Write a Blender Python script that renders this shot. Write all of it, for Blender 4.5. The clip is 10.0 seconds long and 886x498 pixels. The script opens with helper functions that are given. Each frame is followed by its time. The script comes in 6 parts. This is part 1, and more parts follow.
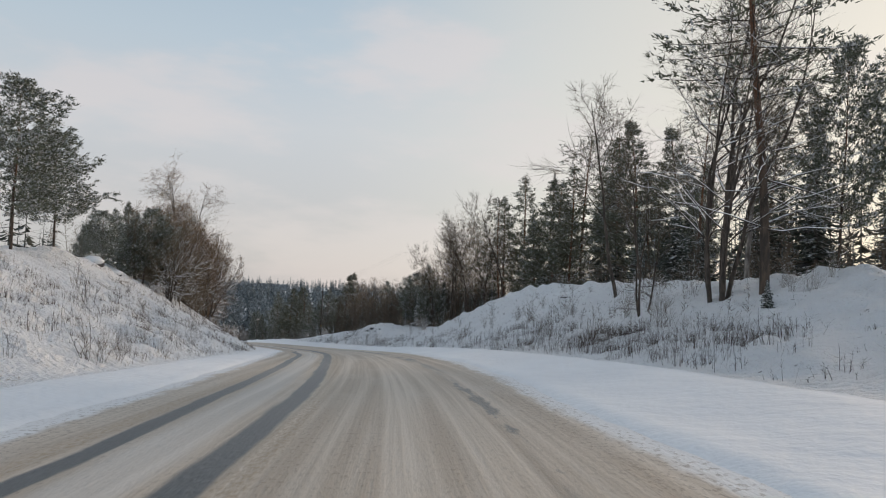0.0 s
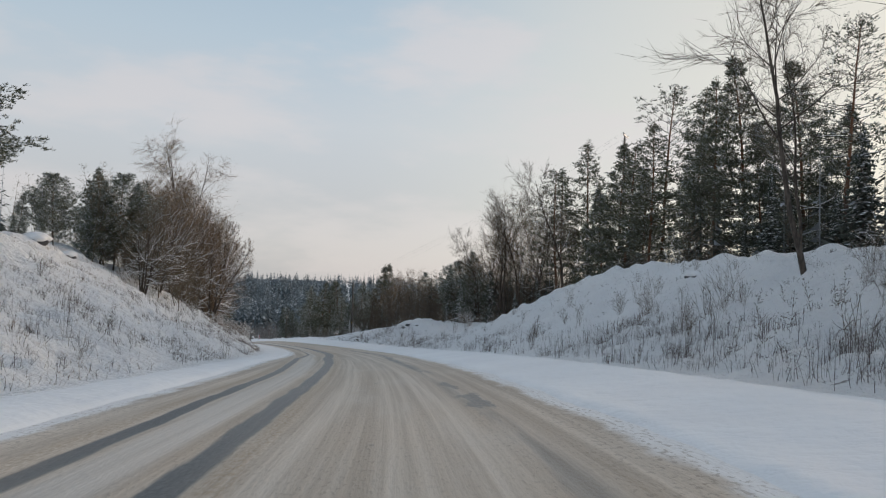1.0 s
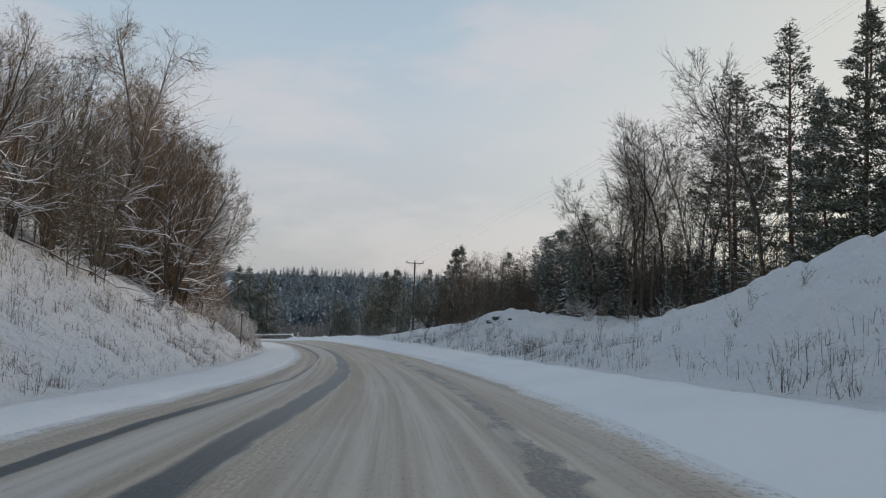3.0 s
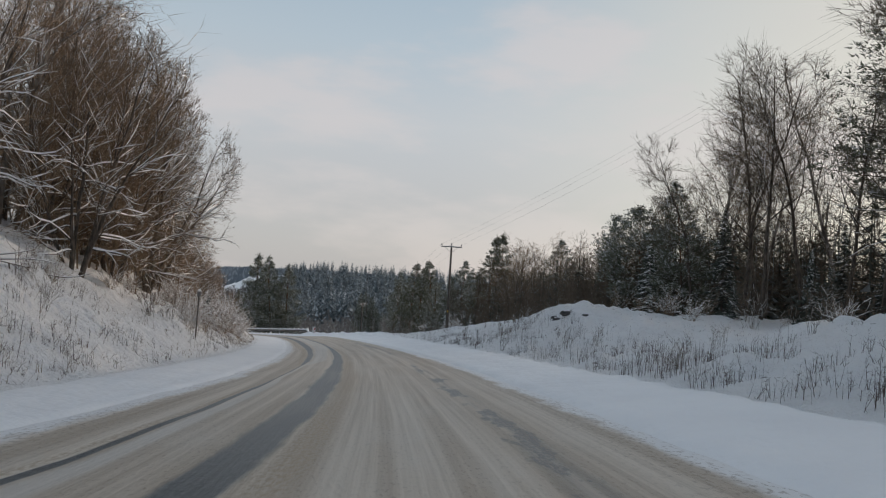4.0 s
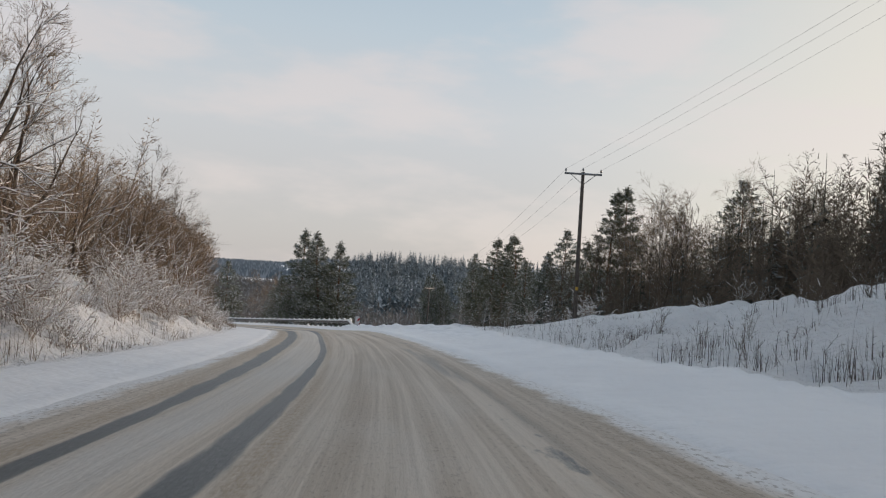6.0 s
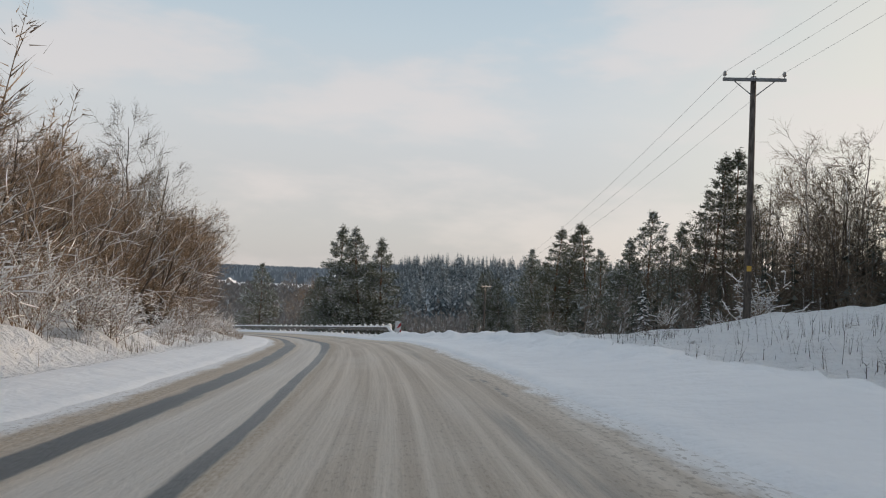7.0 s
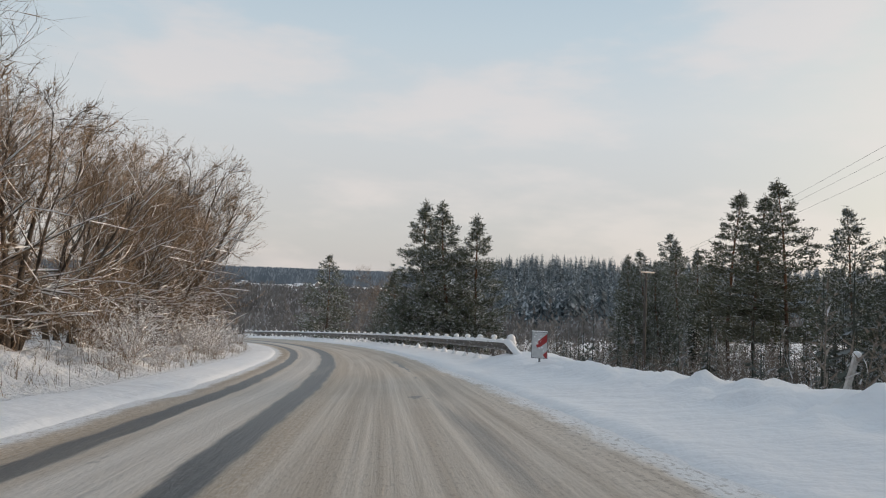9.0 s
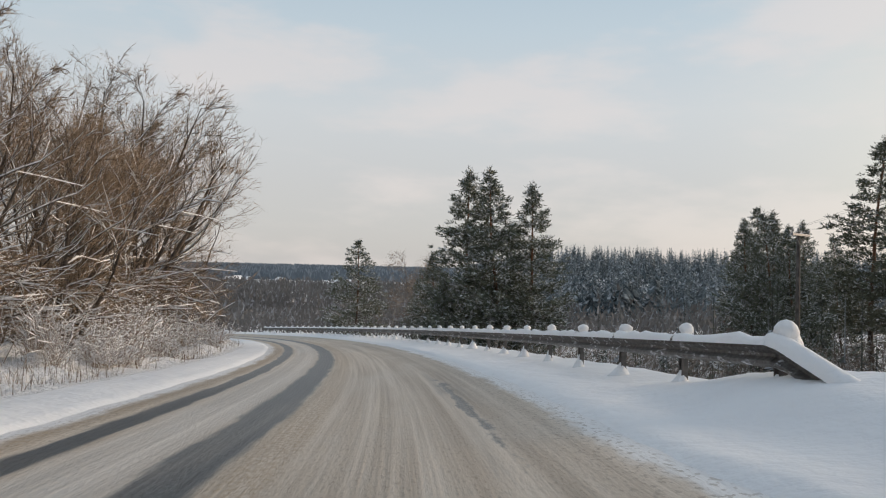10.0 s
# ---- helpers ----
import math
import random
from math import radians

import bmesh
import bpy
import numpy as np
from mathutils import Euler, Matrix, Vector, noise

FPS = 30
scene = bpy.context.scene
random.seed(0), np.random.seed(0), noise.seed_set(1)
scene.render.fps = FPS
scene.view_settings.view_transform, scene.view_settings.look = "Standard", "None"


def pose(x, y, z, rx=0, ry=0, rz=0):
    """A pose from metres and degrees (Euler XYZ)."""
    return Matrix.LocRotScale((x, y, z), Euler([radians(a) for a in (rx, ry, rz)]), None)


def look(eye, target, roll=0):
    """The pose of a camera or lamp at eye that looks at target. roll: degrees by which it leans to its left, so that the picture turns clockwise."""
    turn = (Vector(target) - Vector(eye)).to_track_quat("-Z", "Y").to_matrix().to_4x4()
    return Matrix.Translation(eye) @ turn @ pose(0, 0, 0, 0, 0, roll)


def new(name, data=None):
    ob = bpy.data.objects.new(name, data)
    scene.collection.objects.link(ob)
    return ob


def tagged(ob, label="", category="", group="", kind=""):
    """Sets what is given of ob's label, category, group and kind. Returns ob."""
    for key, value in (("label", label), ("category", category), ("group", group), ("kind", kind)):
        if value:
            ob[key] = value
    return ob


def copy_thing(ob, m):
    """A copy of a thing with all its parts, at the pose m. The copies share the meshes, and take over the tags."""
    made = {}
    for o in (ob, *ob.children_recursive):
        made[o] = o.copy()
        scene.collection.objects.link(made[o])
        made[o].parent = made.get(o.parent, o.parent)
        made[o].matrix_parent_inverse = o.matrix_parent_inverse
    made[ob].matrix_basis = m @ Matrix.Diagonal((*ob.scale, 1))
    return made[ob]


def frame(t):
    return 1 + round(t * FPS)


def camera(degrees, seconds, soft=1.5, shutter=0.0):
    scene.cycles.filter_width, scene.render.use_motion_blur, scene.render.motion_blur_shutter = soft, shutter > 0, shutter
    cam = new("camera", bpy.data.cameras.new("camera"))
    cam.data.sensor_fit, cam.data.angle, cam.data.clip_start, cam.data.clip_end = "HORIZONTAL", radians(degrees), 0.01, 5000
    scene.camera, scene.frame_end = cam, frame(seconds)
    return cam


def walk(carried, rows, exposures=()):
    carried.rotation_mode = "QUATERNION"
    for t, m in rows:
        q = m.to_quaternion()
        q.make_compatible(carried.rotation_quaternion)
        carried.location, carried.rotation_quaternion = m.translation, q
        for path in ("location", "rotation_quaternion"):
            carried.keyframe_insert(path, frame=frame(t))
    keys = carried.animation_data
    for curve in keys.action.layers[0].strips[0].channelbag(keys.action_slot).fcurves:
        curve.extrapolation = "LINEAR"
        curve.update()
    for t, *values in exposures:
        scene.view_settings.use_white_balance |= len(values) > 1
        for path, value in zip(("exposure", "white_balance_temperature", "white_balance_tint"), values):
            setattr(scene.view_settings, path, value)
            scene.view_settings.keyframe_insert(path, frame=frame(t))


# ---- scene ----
cam = camera(60.7, 10.0, soft=1.15)
PATH = [
    (0, (0.000, 0.000, 1.129), (0.000, 1.997, 1.243), 2.3),
    (0.5, (-0.445, 8.504, 0.761), (-0.497, 10.500, 0.865), 2.0),
    (1, (-1.128, 17.223, 0.317), (-1.228, 19.218, 0.416), 1.8),
    (1.5, (-2.041, 25.898, -0.196), (-2.189, 27.890, -0.100), 2.0),
    (2, (-3.156, 34.469, -0.767), (-3.354, 36.457, -0.675), 2.0),
    (2.5, (-4.679, 43.108, -1.386), (-4.914, 45.093, -1.301), 1.8),
    (3, (-6.059, 51.742, -2.040), (-6.336, 53.721, -1.949), 2.0),
    (3.5, (-7.660, 60.274, -2.713), (-7.984, 62.245, -2.626), 2.9),
    (4, (-9.517, 68.742, -3.394), (-9.877, 70.707, -3.306), 3.6),
    (4.5, (-11.622, 77.169, -4.069), (-12.017, 79.128, -3.988), 3.9),
    (5, (-13.848, 85.626, -4.726), (-14.283, 87.576, -4.651), 3.9),
    (5.5, (-16.285, 94.210, -5.359), (-16.769, 96.150, -5.290), 3.8),
    (6, (-18.926, 102.750, -5.961), (-19.462, 104.676, -5.901), 3.7),
    (6.5, (-21.739, 111.066, -6.531), (-22.338, 112.973, -6.468), 2.7),
    (7, (-24.808, 119.220, -7.073), (-25.462, 121.109, -7.010), 2.4),
    (7.5, (-28.144, 127.118, -7.597), (-28.848, 128.989, -7.531), 2.4),
    (8, (-31.489, 134.917, -8.119), (-32.245, 136.767, -8.051), 2.6),
    (8.5, (-35.153, 142.674, -8.662), (-35.972, 144.498, -8.594), 2.5),
    (9, (-39.110, 150.196, -9.257), (-39.982, 151.994, -9.191), 2.1),
    (9.5, (-43.378, 157.888, -9.946), (-44.289, 159.667, -9.898), 1.5),
    (10, (-47.877, 165.449, -10.777), (-48.835, 167.204, -10.726), 1.3),
]
walk(cam, [(t, look(eye, target, roll)) for t, eye, target, roll in PATH],
     [(0.0, 0.0, 6500, 9), (1.0, -0.02, 6350, 8), (2.0, -0.10, 6150, 7), (2.7, -0.14, 6150, 7), (4.2, -0.12, 6550, 9), (5.5, 0.0, 6650, 10),
      (7.5, 0.08, 6600, 8), (10.0, 0.10, 6600, 8)])

# ---------------- light ----------------
SUN_AZ, SUN_EL = 45.0, 15.0          # degrees to the right of +y, and above the horizon
sun_way = Vector((math.sin(radians(SUN_AZ)) * math.cos(radians(SUN_EL)), math.cos(radians(SUN_AZ)) * math.cos(radians(SUN_EL)), math.sin(radians(SUN_EL))))
sun = new("sun", bpy.data.lights.new("sun", "SUN"))
sun.data.energy, sun.data.angle, sun.data.color = 2.1, radians(14), (1.0, 0.77, 0.57)
sun.matrix_world = look((0, 0, 60), Vector((0, 0, 60)) - sun_way)

world = bpy.data.worlds.new("winter_sky")
scene.world = world
world.use_nodes = True
wn, wl = world.node_tree.nodes, world.node_tree.links
wn.clear()


def wnode(kind, **values):
    n = wn.new(kind)
    for k, v in values.items():
        n.inputs[int(k[1:])].default_value = v
    return n


w_out, w_bg = wn.new("ShaderNodeOutputWorld"), wn.new("ShaderNodeBackground")
sky = wn.new("ShaderNodeTexSky")
sky.sky_type, sky.sun_disc, sky.sun_elevation, sky.sun_rotation = "NISHITA", False, radians(SUN_EL), radians(SUN_AZ)
sky_lit = wn.new("ShaderNodeVectorMath")
sky_lit.operation = "SCALE"
sky_lit.inputs[3].default_value = 0.10
wl.new(sky.outputs[0], sky_lit.inputs[0])
coord = wn.new("ShaderNodeTexCoord")
split = wn.new("ShaderNodeSeparateXYZ")
wl.new(coord.outputs["Generated"], split.inputs[0])
# thin high cloud: colour by height over the horizon
height = wn.new("ShaderNodeValToRGB")
wl.new(split.outputs[2], height.inputs[0])
for k, (at, tone) in enumerate(((0.0, (0.56, 0.545, 0.555)), (0.10, (0.60, 0.59, 0.605)), (0.20, (0.635, 0.655, 0.685)), (0.30, (0.54, 0.625, 0.70)), (0.42, (0.42, 0.54, 0.655)), (0.85, (0.22, 0.31, 0.42)))):
    e = height.color_ramp.elements[k] if k < 2 else height.color_ramp.elements.new(at)
    e.position, e.color = at, (*tone, 1)
# the cloud is thinner, warmer and brighter to the east
near = wn.new("ShaderNodeVectorMath")
near.operation = "DOT_PRODUCT"
near.inputs[1].default_value = (0.62, 0.76, 0.17)
wl.new(coord.outputs["Generated"], near.inputs[0])
glow = wn.new("ShaderNodeMapRange")
glow.interpolation_type = "SMOOTHSTEP"
glow.inputs[1].default_value, glow.inputs[2].default_value = 0.62, 1.02
wl.new(near.outputs["Value"], glow.inputs[0])
warm = wn.new("ShaderNodeMixRGB")
warm.inputs[2].default_value = (0.83, 0.775, 0.68, 1)
wl.new(glow.outputs[0], warm.inputs[0])
wl.new(height.outputs[0], warm.inputs[1])
# soft cloud streaks
stretch = wn.new("ShaderNodeMapping")
stretch.inputs[3].default_value = (2.2, 2.2, 7.0)
stretch.inputs[2].default_value = (0.0, radians(14), radians(20))
wl.new(coord.outputs["Generated"], stretch.inputs[0])
puff = wnode("ShaderNodeTexNoise", i2=1.35, i3=5.0, i4=0.55)
wl.new(stretch.outputs[0], puff.inputs[0])
puffs = wn.new("ShaderNodeMapRange")
puffs.interpolation_type = "SMOOTHSTEP"
puffs.inputs[1].default_value, puffs.inputs[2].default_value, puffs.inputs[4].default_value = 0.46, 0.64, 0.6
wl.new(puff.outputs[0], puffs.inputs[0])
streak = wn.new("ShaderNodeMixRGB")
streak.inputs[2].default_value = (0.79, 0.715, 0.705, 1)
wl.new(puffs.outputs[0], streak.inputs[0])
wl.new(warm.outputs[0], streak.inputs[1])
veil = wn.new("ShaderNodeMixRGB")
veil.inputs[0].default_value = 0.85
wl.new(sky_lit.outputs[0], veil.inputs[1])
wl.new(streak.outputs[0], veil.inputs[2])
wl.new(veil.outputs[0], w_bg.inputs[0])
w_bg.inputs[1].default_value = 1.0
wl.new(w_bg.outputs[0], w_out.inputs[0])

# ---------------- materials ----------------


class Shade:
    """A node material, built link by link."""

    def __init__(self, name, rough=0.7, metal=0.0):
        self.m = bpy.data.materials.new(name)
        self.m.use_nodes = True
        self.t = self.m.node_tree
        self.b = self.t.nodes["Principled BSDF"]
        self.b.inputs["Roughness"].default_value = rough
        self.b.inputs["Metallic"].default_value = metal

    def node(self, kind, **values):
        n = self.t.nodes.new(kind)
        for k, v in values.items():
            n.inputs[k].default_value = v
        return n

    def join(self, a, b):
        self.t.links.new(a, b)

    def noise(self, scale, detail=4.0, rough=0.55, coord="Object", stretch=None):
        c = self.node("ShaderNodeTexCoord")
        n = self.node("ShaderNodeTexNoise", Scale=scale, Detail=detail, Roughness=rough)
        src = c.outputs[coord]
        if stretch:
            m = self.node("ShaderNodeMapping", Scale=stretch)
            self.join(src, m.inputs[0])
            src = m.outputs[0]
        self.join(src, n.inputs["Vector"])
        return n.outputs[0]

    def world_noise(self, scale, detail=4.0, rough=0.55):
        g = self.node("ShaderNodeNewGeometry")
        n = self.node("ShaderNodeTexNoise", Scale=scale, Detail=detail, Roughness=rough)
        self.join(g.outputs["Position"], n.inputs["Vector"])
        return n.outputs[0]

    def step(self, value, lo, hi, a=0.0, b=1.0):
        n = self.node("ShaderNodeMapRange")
        n.interpolation_type = "SMOOTHSTEP"
        n.inputs[1].default_value, n.inputs[2].default_value, n.inputs[3].default_value, n.inputs[4].default_value = lo, hi, a, b
        self.join(value, n.inputs[0])
        return n.outputs[0]

    def maths(self, op, a, b=None):
        n = self.node("ShaderNodeMath")
        n.operation = op
        for k, v in enumerate((a, b)):
            if v is None:
                continue
            if isinstance(v, (int, float)):
                n.inputs[k].default_value = v
            else:
                self.join(v, n.inputs[k])
        return n.outputs[0]

    def mix(self, fac, a, b):
        n = self.node("ShaderNodeMixRGB")
        for k, v in enumerate((fac, a, b)):
            if isinstance(v, (int, float)):
                n.inputs[k].default_value = v
            elif isinstance(v, tuple):
                n.inputs[k].default_value = (*v, 1)
            else:
                self.join(v, n.inputs[k])
        return n.outputs[0]

    def colour(self, out):
        if isinstance(out, tuple):
            self.b.inputs["Base Color"].default_value = (*out, 1)
        else:
            self.join(out, self.b.inputs["Base Color"])

    def bump(self, height, strength=0.4, distance=0.05):
        n = self.node("ShaderNodeBump", Strength=strength, Distance=distance)
        self.join(height, n.inputs["Height"])
        self.join(n.outputs[0], self.b.inputs["Normal"])

    def rand(self):
        return self.node("ShaderNodeObjectInfo").outputs["Random"]

    def island(self):
        return self.node("ShaderNodeNewGeometry").outputs["Random Per Island"]


def snow_material():
    s = Shade("snow", 0.62)
    big, fine = s.world_noise(0.35, 5), s.world_noise(9.0, 5, 0.65)
    s.colour(s.mix(s.step(big, 0.35, 0.7), (0.93, 0.925, 0.925), (0.885, 0.88, 0.885)))
    h = s.maths("ADD", s.maths("MULTIPLY", s.world_noise(2.2, 4), 1.0), s.maths("MULTIPLY", fine, 0.14))
    s.bump(h, 0.45, 0.16)
    return s.m


def rough_snow_material(name, straw_share, relief, marks):
    """Snow over long grass: hummocky, with straw and dark stems showing through in patches."""
    s = Shade(name, 0.65)
    big, mid, fine = s.world_noise(0.30, 4), s.world_noise(1.7, 5, 0.6), s.world_noise(15.0, 6, 0.7)
    c = s.mix(s.step(big, 0.35, 0.7), (0.93, 0.925, 0.925), (0.89, 0.885, 0.885))
    straw = s.maths("MULTIPLY", s.step(fine, 0.54, 0.64), s.step(mid, 0.50, 0.64))
    c = s.mix(s.maths("MULTIPLY", straw, straw_share), c, (0.33, 0.255, 0.19))
    holes = s.maths("MULTIPLY", s.step(s.world_noise(3.1, 3, 0.5), 0.66, 0.72), s.step(s.world_noise(0.8, 3), 0.48, 0.60))
    s.colour(s.mix(s.maths("MULTIPLY", holes, marks), c, (0.16, 0.13, 0.11)))
    h = s.maths("ADD", s.maths("ADD", mid, s.maths("MULTIPLY", s.world_noise(4.5, 5, 0.6), 0.5)), s.maths("MULTIPLY", fine, 0.10))
    s.bump(h, relief, 0.45)
    return s.m


def road_material():
    """Packed, sanded snow with bare wheel tracks; the first UV map holds metres across and along, the second the distance from each track."""
    s = Shade("packed_snow_road", 0.6)
    uv = s.node("ShaderNodeUVMap")
    uv.uv_map = "metres"
    tr = s.node("ShaderNodeUVMap")
    tr.uv_map = "tracks"
    lane = s.node("ShaderNodeUVMap")
    lane.uv_map = "lane"

    def streaks(scale, across, along, detail=4.0):
        m = s.node("ShaderNodeMapping", Scale=(across, along, 1.0))
        s.join(uv.outputs[0], m.inputs[0])
        n = s.node("ShaderNodeTexNoise", Scale=scale, Detail=detail, Roughness=0.6)
        s.join(m.outputs[0], n.inputs["Vector"])
        return n.outputs[0]

    lines = streaks(1.0, 2.9, 0.022)
    fine_lines = streaks(1.0, 10.0, 0.10, 6.0)
    grit = streaks(1.0, 26.0, 7.0, 7.0)
    blotch = streaks(1.0, 0.9, 0.22)
    base = s.mix(s.step(lines, 0.36, 0.66), (0.655, 0.570, 0.475), (0.45, 0.372, 0.288))
    base = s.mix(s.maths("MULTIPLY", s.step(fine_lines, 0.42, 0.7), 0.5), base, (0.37, 0.295, 0.22))
    base = s.mix(s.maths("MULTIPLY", s.step(blotch, 0.45, 0.75), 0.5), base, (0.635, 0.57, 0.495))
    base = s.mix(s.maths("MULTIPLY", s.maths("MULTIPLY", s.step(grit, 0.53, 0.66), s.step(lines, 0.40, 0.62, 0.25, 1.0)), 0.55), base, (0.24, 0.185, 0.14))
    t = s.node("ShaderNodeSeparateXYZ")
    s.join(tr.outputs[0], t.inputs[0])
    l = s.node("ShaderNodeSeparateXYZ")
    s.join(lane.outputs[0], l.inputs[0])
    wob = s.maths("MULTIPLY", s.maths("SUBTRACT", streaks(1.0, 3.5, 0.5, 5.0), 0.5), 0.22)

    def band(value, core, edge):
        d = s.maths("ABSOLUTE", value)
        return s.maths("SUBTRACT", 1.0, s.step(s.maths("ADD", d, wob), core, edge))

    worn = s.step(streaks(1.0, 0.8, 0.05), 0.30, 0.50)
    bare = s.maths("MULTIPLY", s.maths("MAXIMUM", band(t.outputs[0], 0.14, 0.22), band(t.outputs[1], 0.15, 0.24)), s.maths("ADD", s.maths("MULTIPLY", worn, 0.20), 0.80))
    # between the wheel tracks the snow stays whiter
    base = s.mix(s.maths("MULTIPLY", band(s.maths("ADD", t.outputs[0], -0.75), 0.25, 0.55), 0.45), base, (0.68, 0.655, 0.62))
    patchy = s.step(streaks(1.0, 1.3, 0.07, 5.0), 0.46, 0.60)
    bare2 = s.maths("MULTIPLY", s.maths("MULTIPLY", s.maths("MAXIMUM", band(l.outputs[0], 0.08, 0.34), 0.0), patchy), 0.45)
    bare2 = s.maths("MAXIMUM", bare2, s.maths("MULTIPLY", s.step(s.maths("ADD", l.outputs[1], s.maths("MULTIPLY", s.maths("SUBTRACT", streaks(1.0, 3.0, 0.9, 7.0), 0.5), 2.4)), 0.40, 0.72), s.step(grit, 0.34, 0.58, 0.45, 0.85)))
    sand = s.maths("MULTIPLY", s.maths("MAXIMUM", band(s.maths("ADD", t.outputs[0], 0.42), 0.06, 0.26), band(s.maths("ADD", t.outputs[1], -0.40), 0.05, 0.25)), s.step(grit, 0.36, 0.60))
    base = s.mix(s.maths("MULTIPLY", sand, 0.7), base, (0.40, 0.30, 0.195))
    tone = s.mix(s.step(grit, 0.4, 0.7), (0.050, 0.056, 0.060), (0.090, 0.096, 0.100))
    bare = s.maths("MAXIMUM", bare, bare2)
    # clean snow from the verge reaches in raggedly, with sand and clods thrown on it
    verge = s.node("ShaderNodeUVMap")
    verge.uv_map = "verge"
    v = s.node("ShaderNodeSeparateXYZ")
    s.join(verge.outputs[0], v.inputs[0])
    ragged = s.maths("MULTIPLY", s.maths("SUBTRACT", streaks(1.0, 2.6, 0.8, 7.0), 0.5), 0.75)
    inside = s.maths("ADD", s.maths("MINIMUM", v.outputs[0], v.outputs[1]), ragged)
    base = s.mix(s.step(inside, -0.10, 0.22), (0.84, 0.83, 0.82), base)
    clods = s.maths("MULTIPLY", s.step(streaks(1.0, 15.0, 8.0, 7.0), 0.53, 0.61), s.maths("MULTIPLY", s.step(inside, -0.45, -0.05), s.step(inside, 0.9, 0.25)))
    base = s.mix(s.maths("MULTIPLY", clods, 0.55), base, (0.25, 0.195, 0.145))
    s.colour(s.mix(bare, base, tone))
    s.join(s.step(bare, 0.0, 1.0, 0.62, 0.42), s.b.inputs["Roughness"])
    s.bump(s.maths("ADD", s.maths("MULTIPLY", grit, 0.6), s.maths("MULTIPLY", fine_lines, 0.7)), 0.6, 0.05)
    return s.m


def bark_material(name, dark, light, scale=9.0, top=None):
    s = Shade(name, 0.9)
    n = s.noise(scale, 5, 0.6, stretch=(1, 1, 0.25))
    c = s.mix(s.step(n, 0.35, 0.68), dark, light)
    if top:
        c0 = s.node("ShaderNodeTexCoord")
        z = s.node("ShaderNodeSeparateXYZ")
        s.join(c0.outputs["Object"], z.inputs[0])
        c = s.mix(s.step(z.outputs[2], 3.0, 8.0), c, s.mix(s.step(n, 0.35, 0.68), top, tuple(v * 1.35 for v in top)))
    s.colour(c)
    s.bump(n, 0.6, 0.04)
    return s.m


def needle_material(name, a, b):
    s = Shade(name, 0.75)
    s.colour(s.mix(s.island(), a, b))
    return s.m


def frosted_needles(name, a, b, white, share):
    s = Shade(name, 0.75)
    i = s.island()
    s.colour(s.mix(s.step(i, 1.0 - share, 1.0 - share + 0.04), s.mix(i, a, b), white))
    return s.m


def plain(name, a, b, rough=0.6, metal=0.0, scale=14.0):
    s = Shade(name, rough, metal)
    n = s.noise(scale, 5, 0.6)
    s.colour(s.mix(s.step(n, 0.35, 0.7), a, b))
    s.bump(n, 0.2, 0.01)
    return s.m


def frosted(name, a, b, white, share, scale=0.02):
    s = Shade(name, 0.85)
    i = s.island()
    c = s.mix(s.step(s.world_noise(scale, 3), 0.35, 0.65), a, b)
    s.colour(s.mix(s.step(i, 1.0 - share - 0.12, 1.0 - share + 0.12), c, white))
    return s.m


def splashed_steel():
    """Weathered steel with smears of ploughed snow frozen on."""
    s = Shade("weathered_steel", 0.55)
    n, patch = s.noise(14.0, 5, 0.6), s.maths("MULTIPLY", s.step(s.noise(1.6, 6, 0.65), 0.50, 0.60), s.step(s.noise(11.0, 5, 0.6, stretch=(0.4, 0.4, 1.6)), 0.50, 0.60))
    s.colour(s.mix(patch, s.mix(s.step(n, 0.35, 0.7), (0.10, 0.092, 0.085), (0.19, 0.178, 0.168)), (0.72, 0.73, 0.75)))
    s.join(s.step(patch, 0.0, 1.0, 0.5, 0.0), s.b.inputs["Metallic"])
    s.bump(s.maths("ADD", patch, s.maths("MULTIPLY", n, 0.2)), 0.4, 0.02)
    return s.m


SNOW, ROAD = snow_material(), road_material()
ROUGH_SNOW, BANK_SNOW = rough_snow_material("snow_in_grass", 0.9, 0.9, 0.5), rough_snow_material("snow_on_stony_bank", 0.30, 1.0, 0.8)
PINE_BARK = bark_material("pine_bark", (0.05, 0.040, 0.033), (0.13, 0.095, 0.070), 7.0, (0.155, 0.078, 0.045))
DARK_BARK = bark_material("grey_bark", (0.045, 0.037, 0.031), (0.130, 0.104, 0.084))
BIRCH_BARK = bark_material("birch_bark", (0.10, 0.085, 0.075), (0.36, 0.33, 0.30), 4.0)
TWIG = plain("twig_bark", (0.200, 0.140, 0.092), (0.350, 0.255, 0.172), 0.9, scale=2.0)
TWIG_GREY = plain("grey_twig_bark", (0.150, 0.120, 0.084), (0.270, 0.220, 0.160), 0.9, scale=2.0)
TWIG_DARK = plain("dark_twig_bark", (0.110, 0.086, 0.064), (0.200, 0.160, 0.120), 0.9, scale=2.0)
NEEDLE = frosted_needles("pine_needles", (0.070, 0.080, 0.054), (0.180, 0.184, 0.128), (0.48, 0.50, 0.51), 0.10)
FROST_NEEDLE = frosted_needles("frosted_pine_needles", (0.080, 0.094, 0.066), (0.200, 0.208, 0.152), (0.56, 0.58, 0.60), 0.20)
SPRUCE_NEEDLE = frosted_needles("spruce_needles", (0.042, 0.054, 0.044), (0.105, 0.118, 0.092), (0.46, 0.48, 0.51), 0.10)
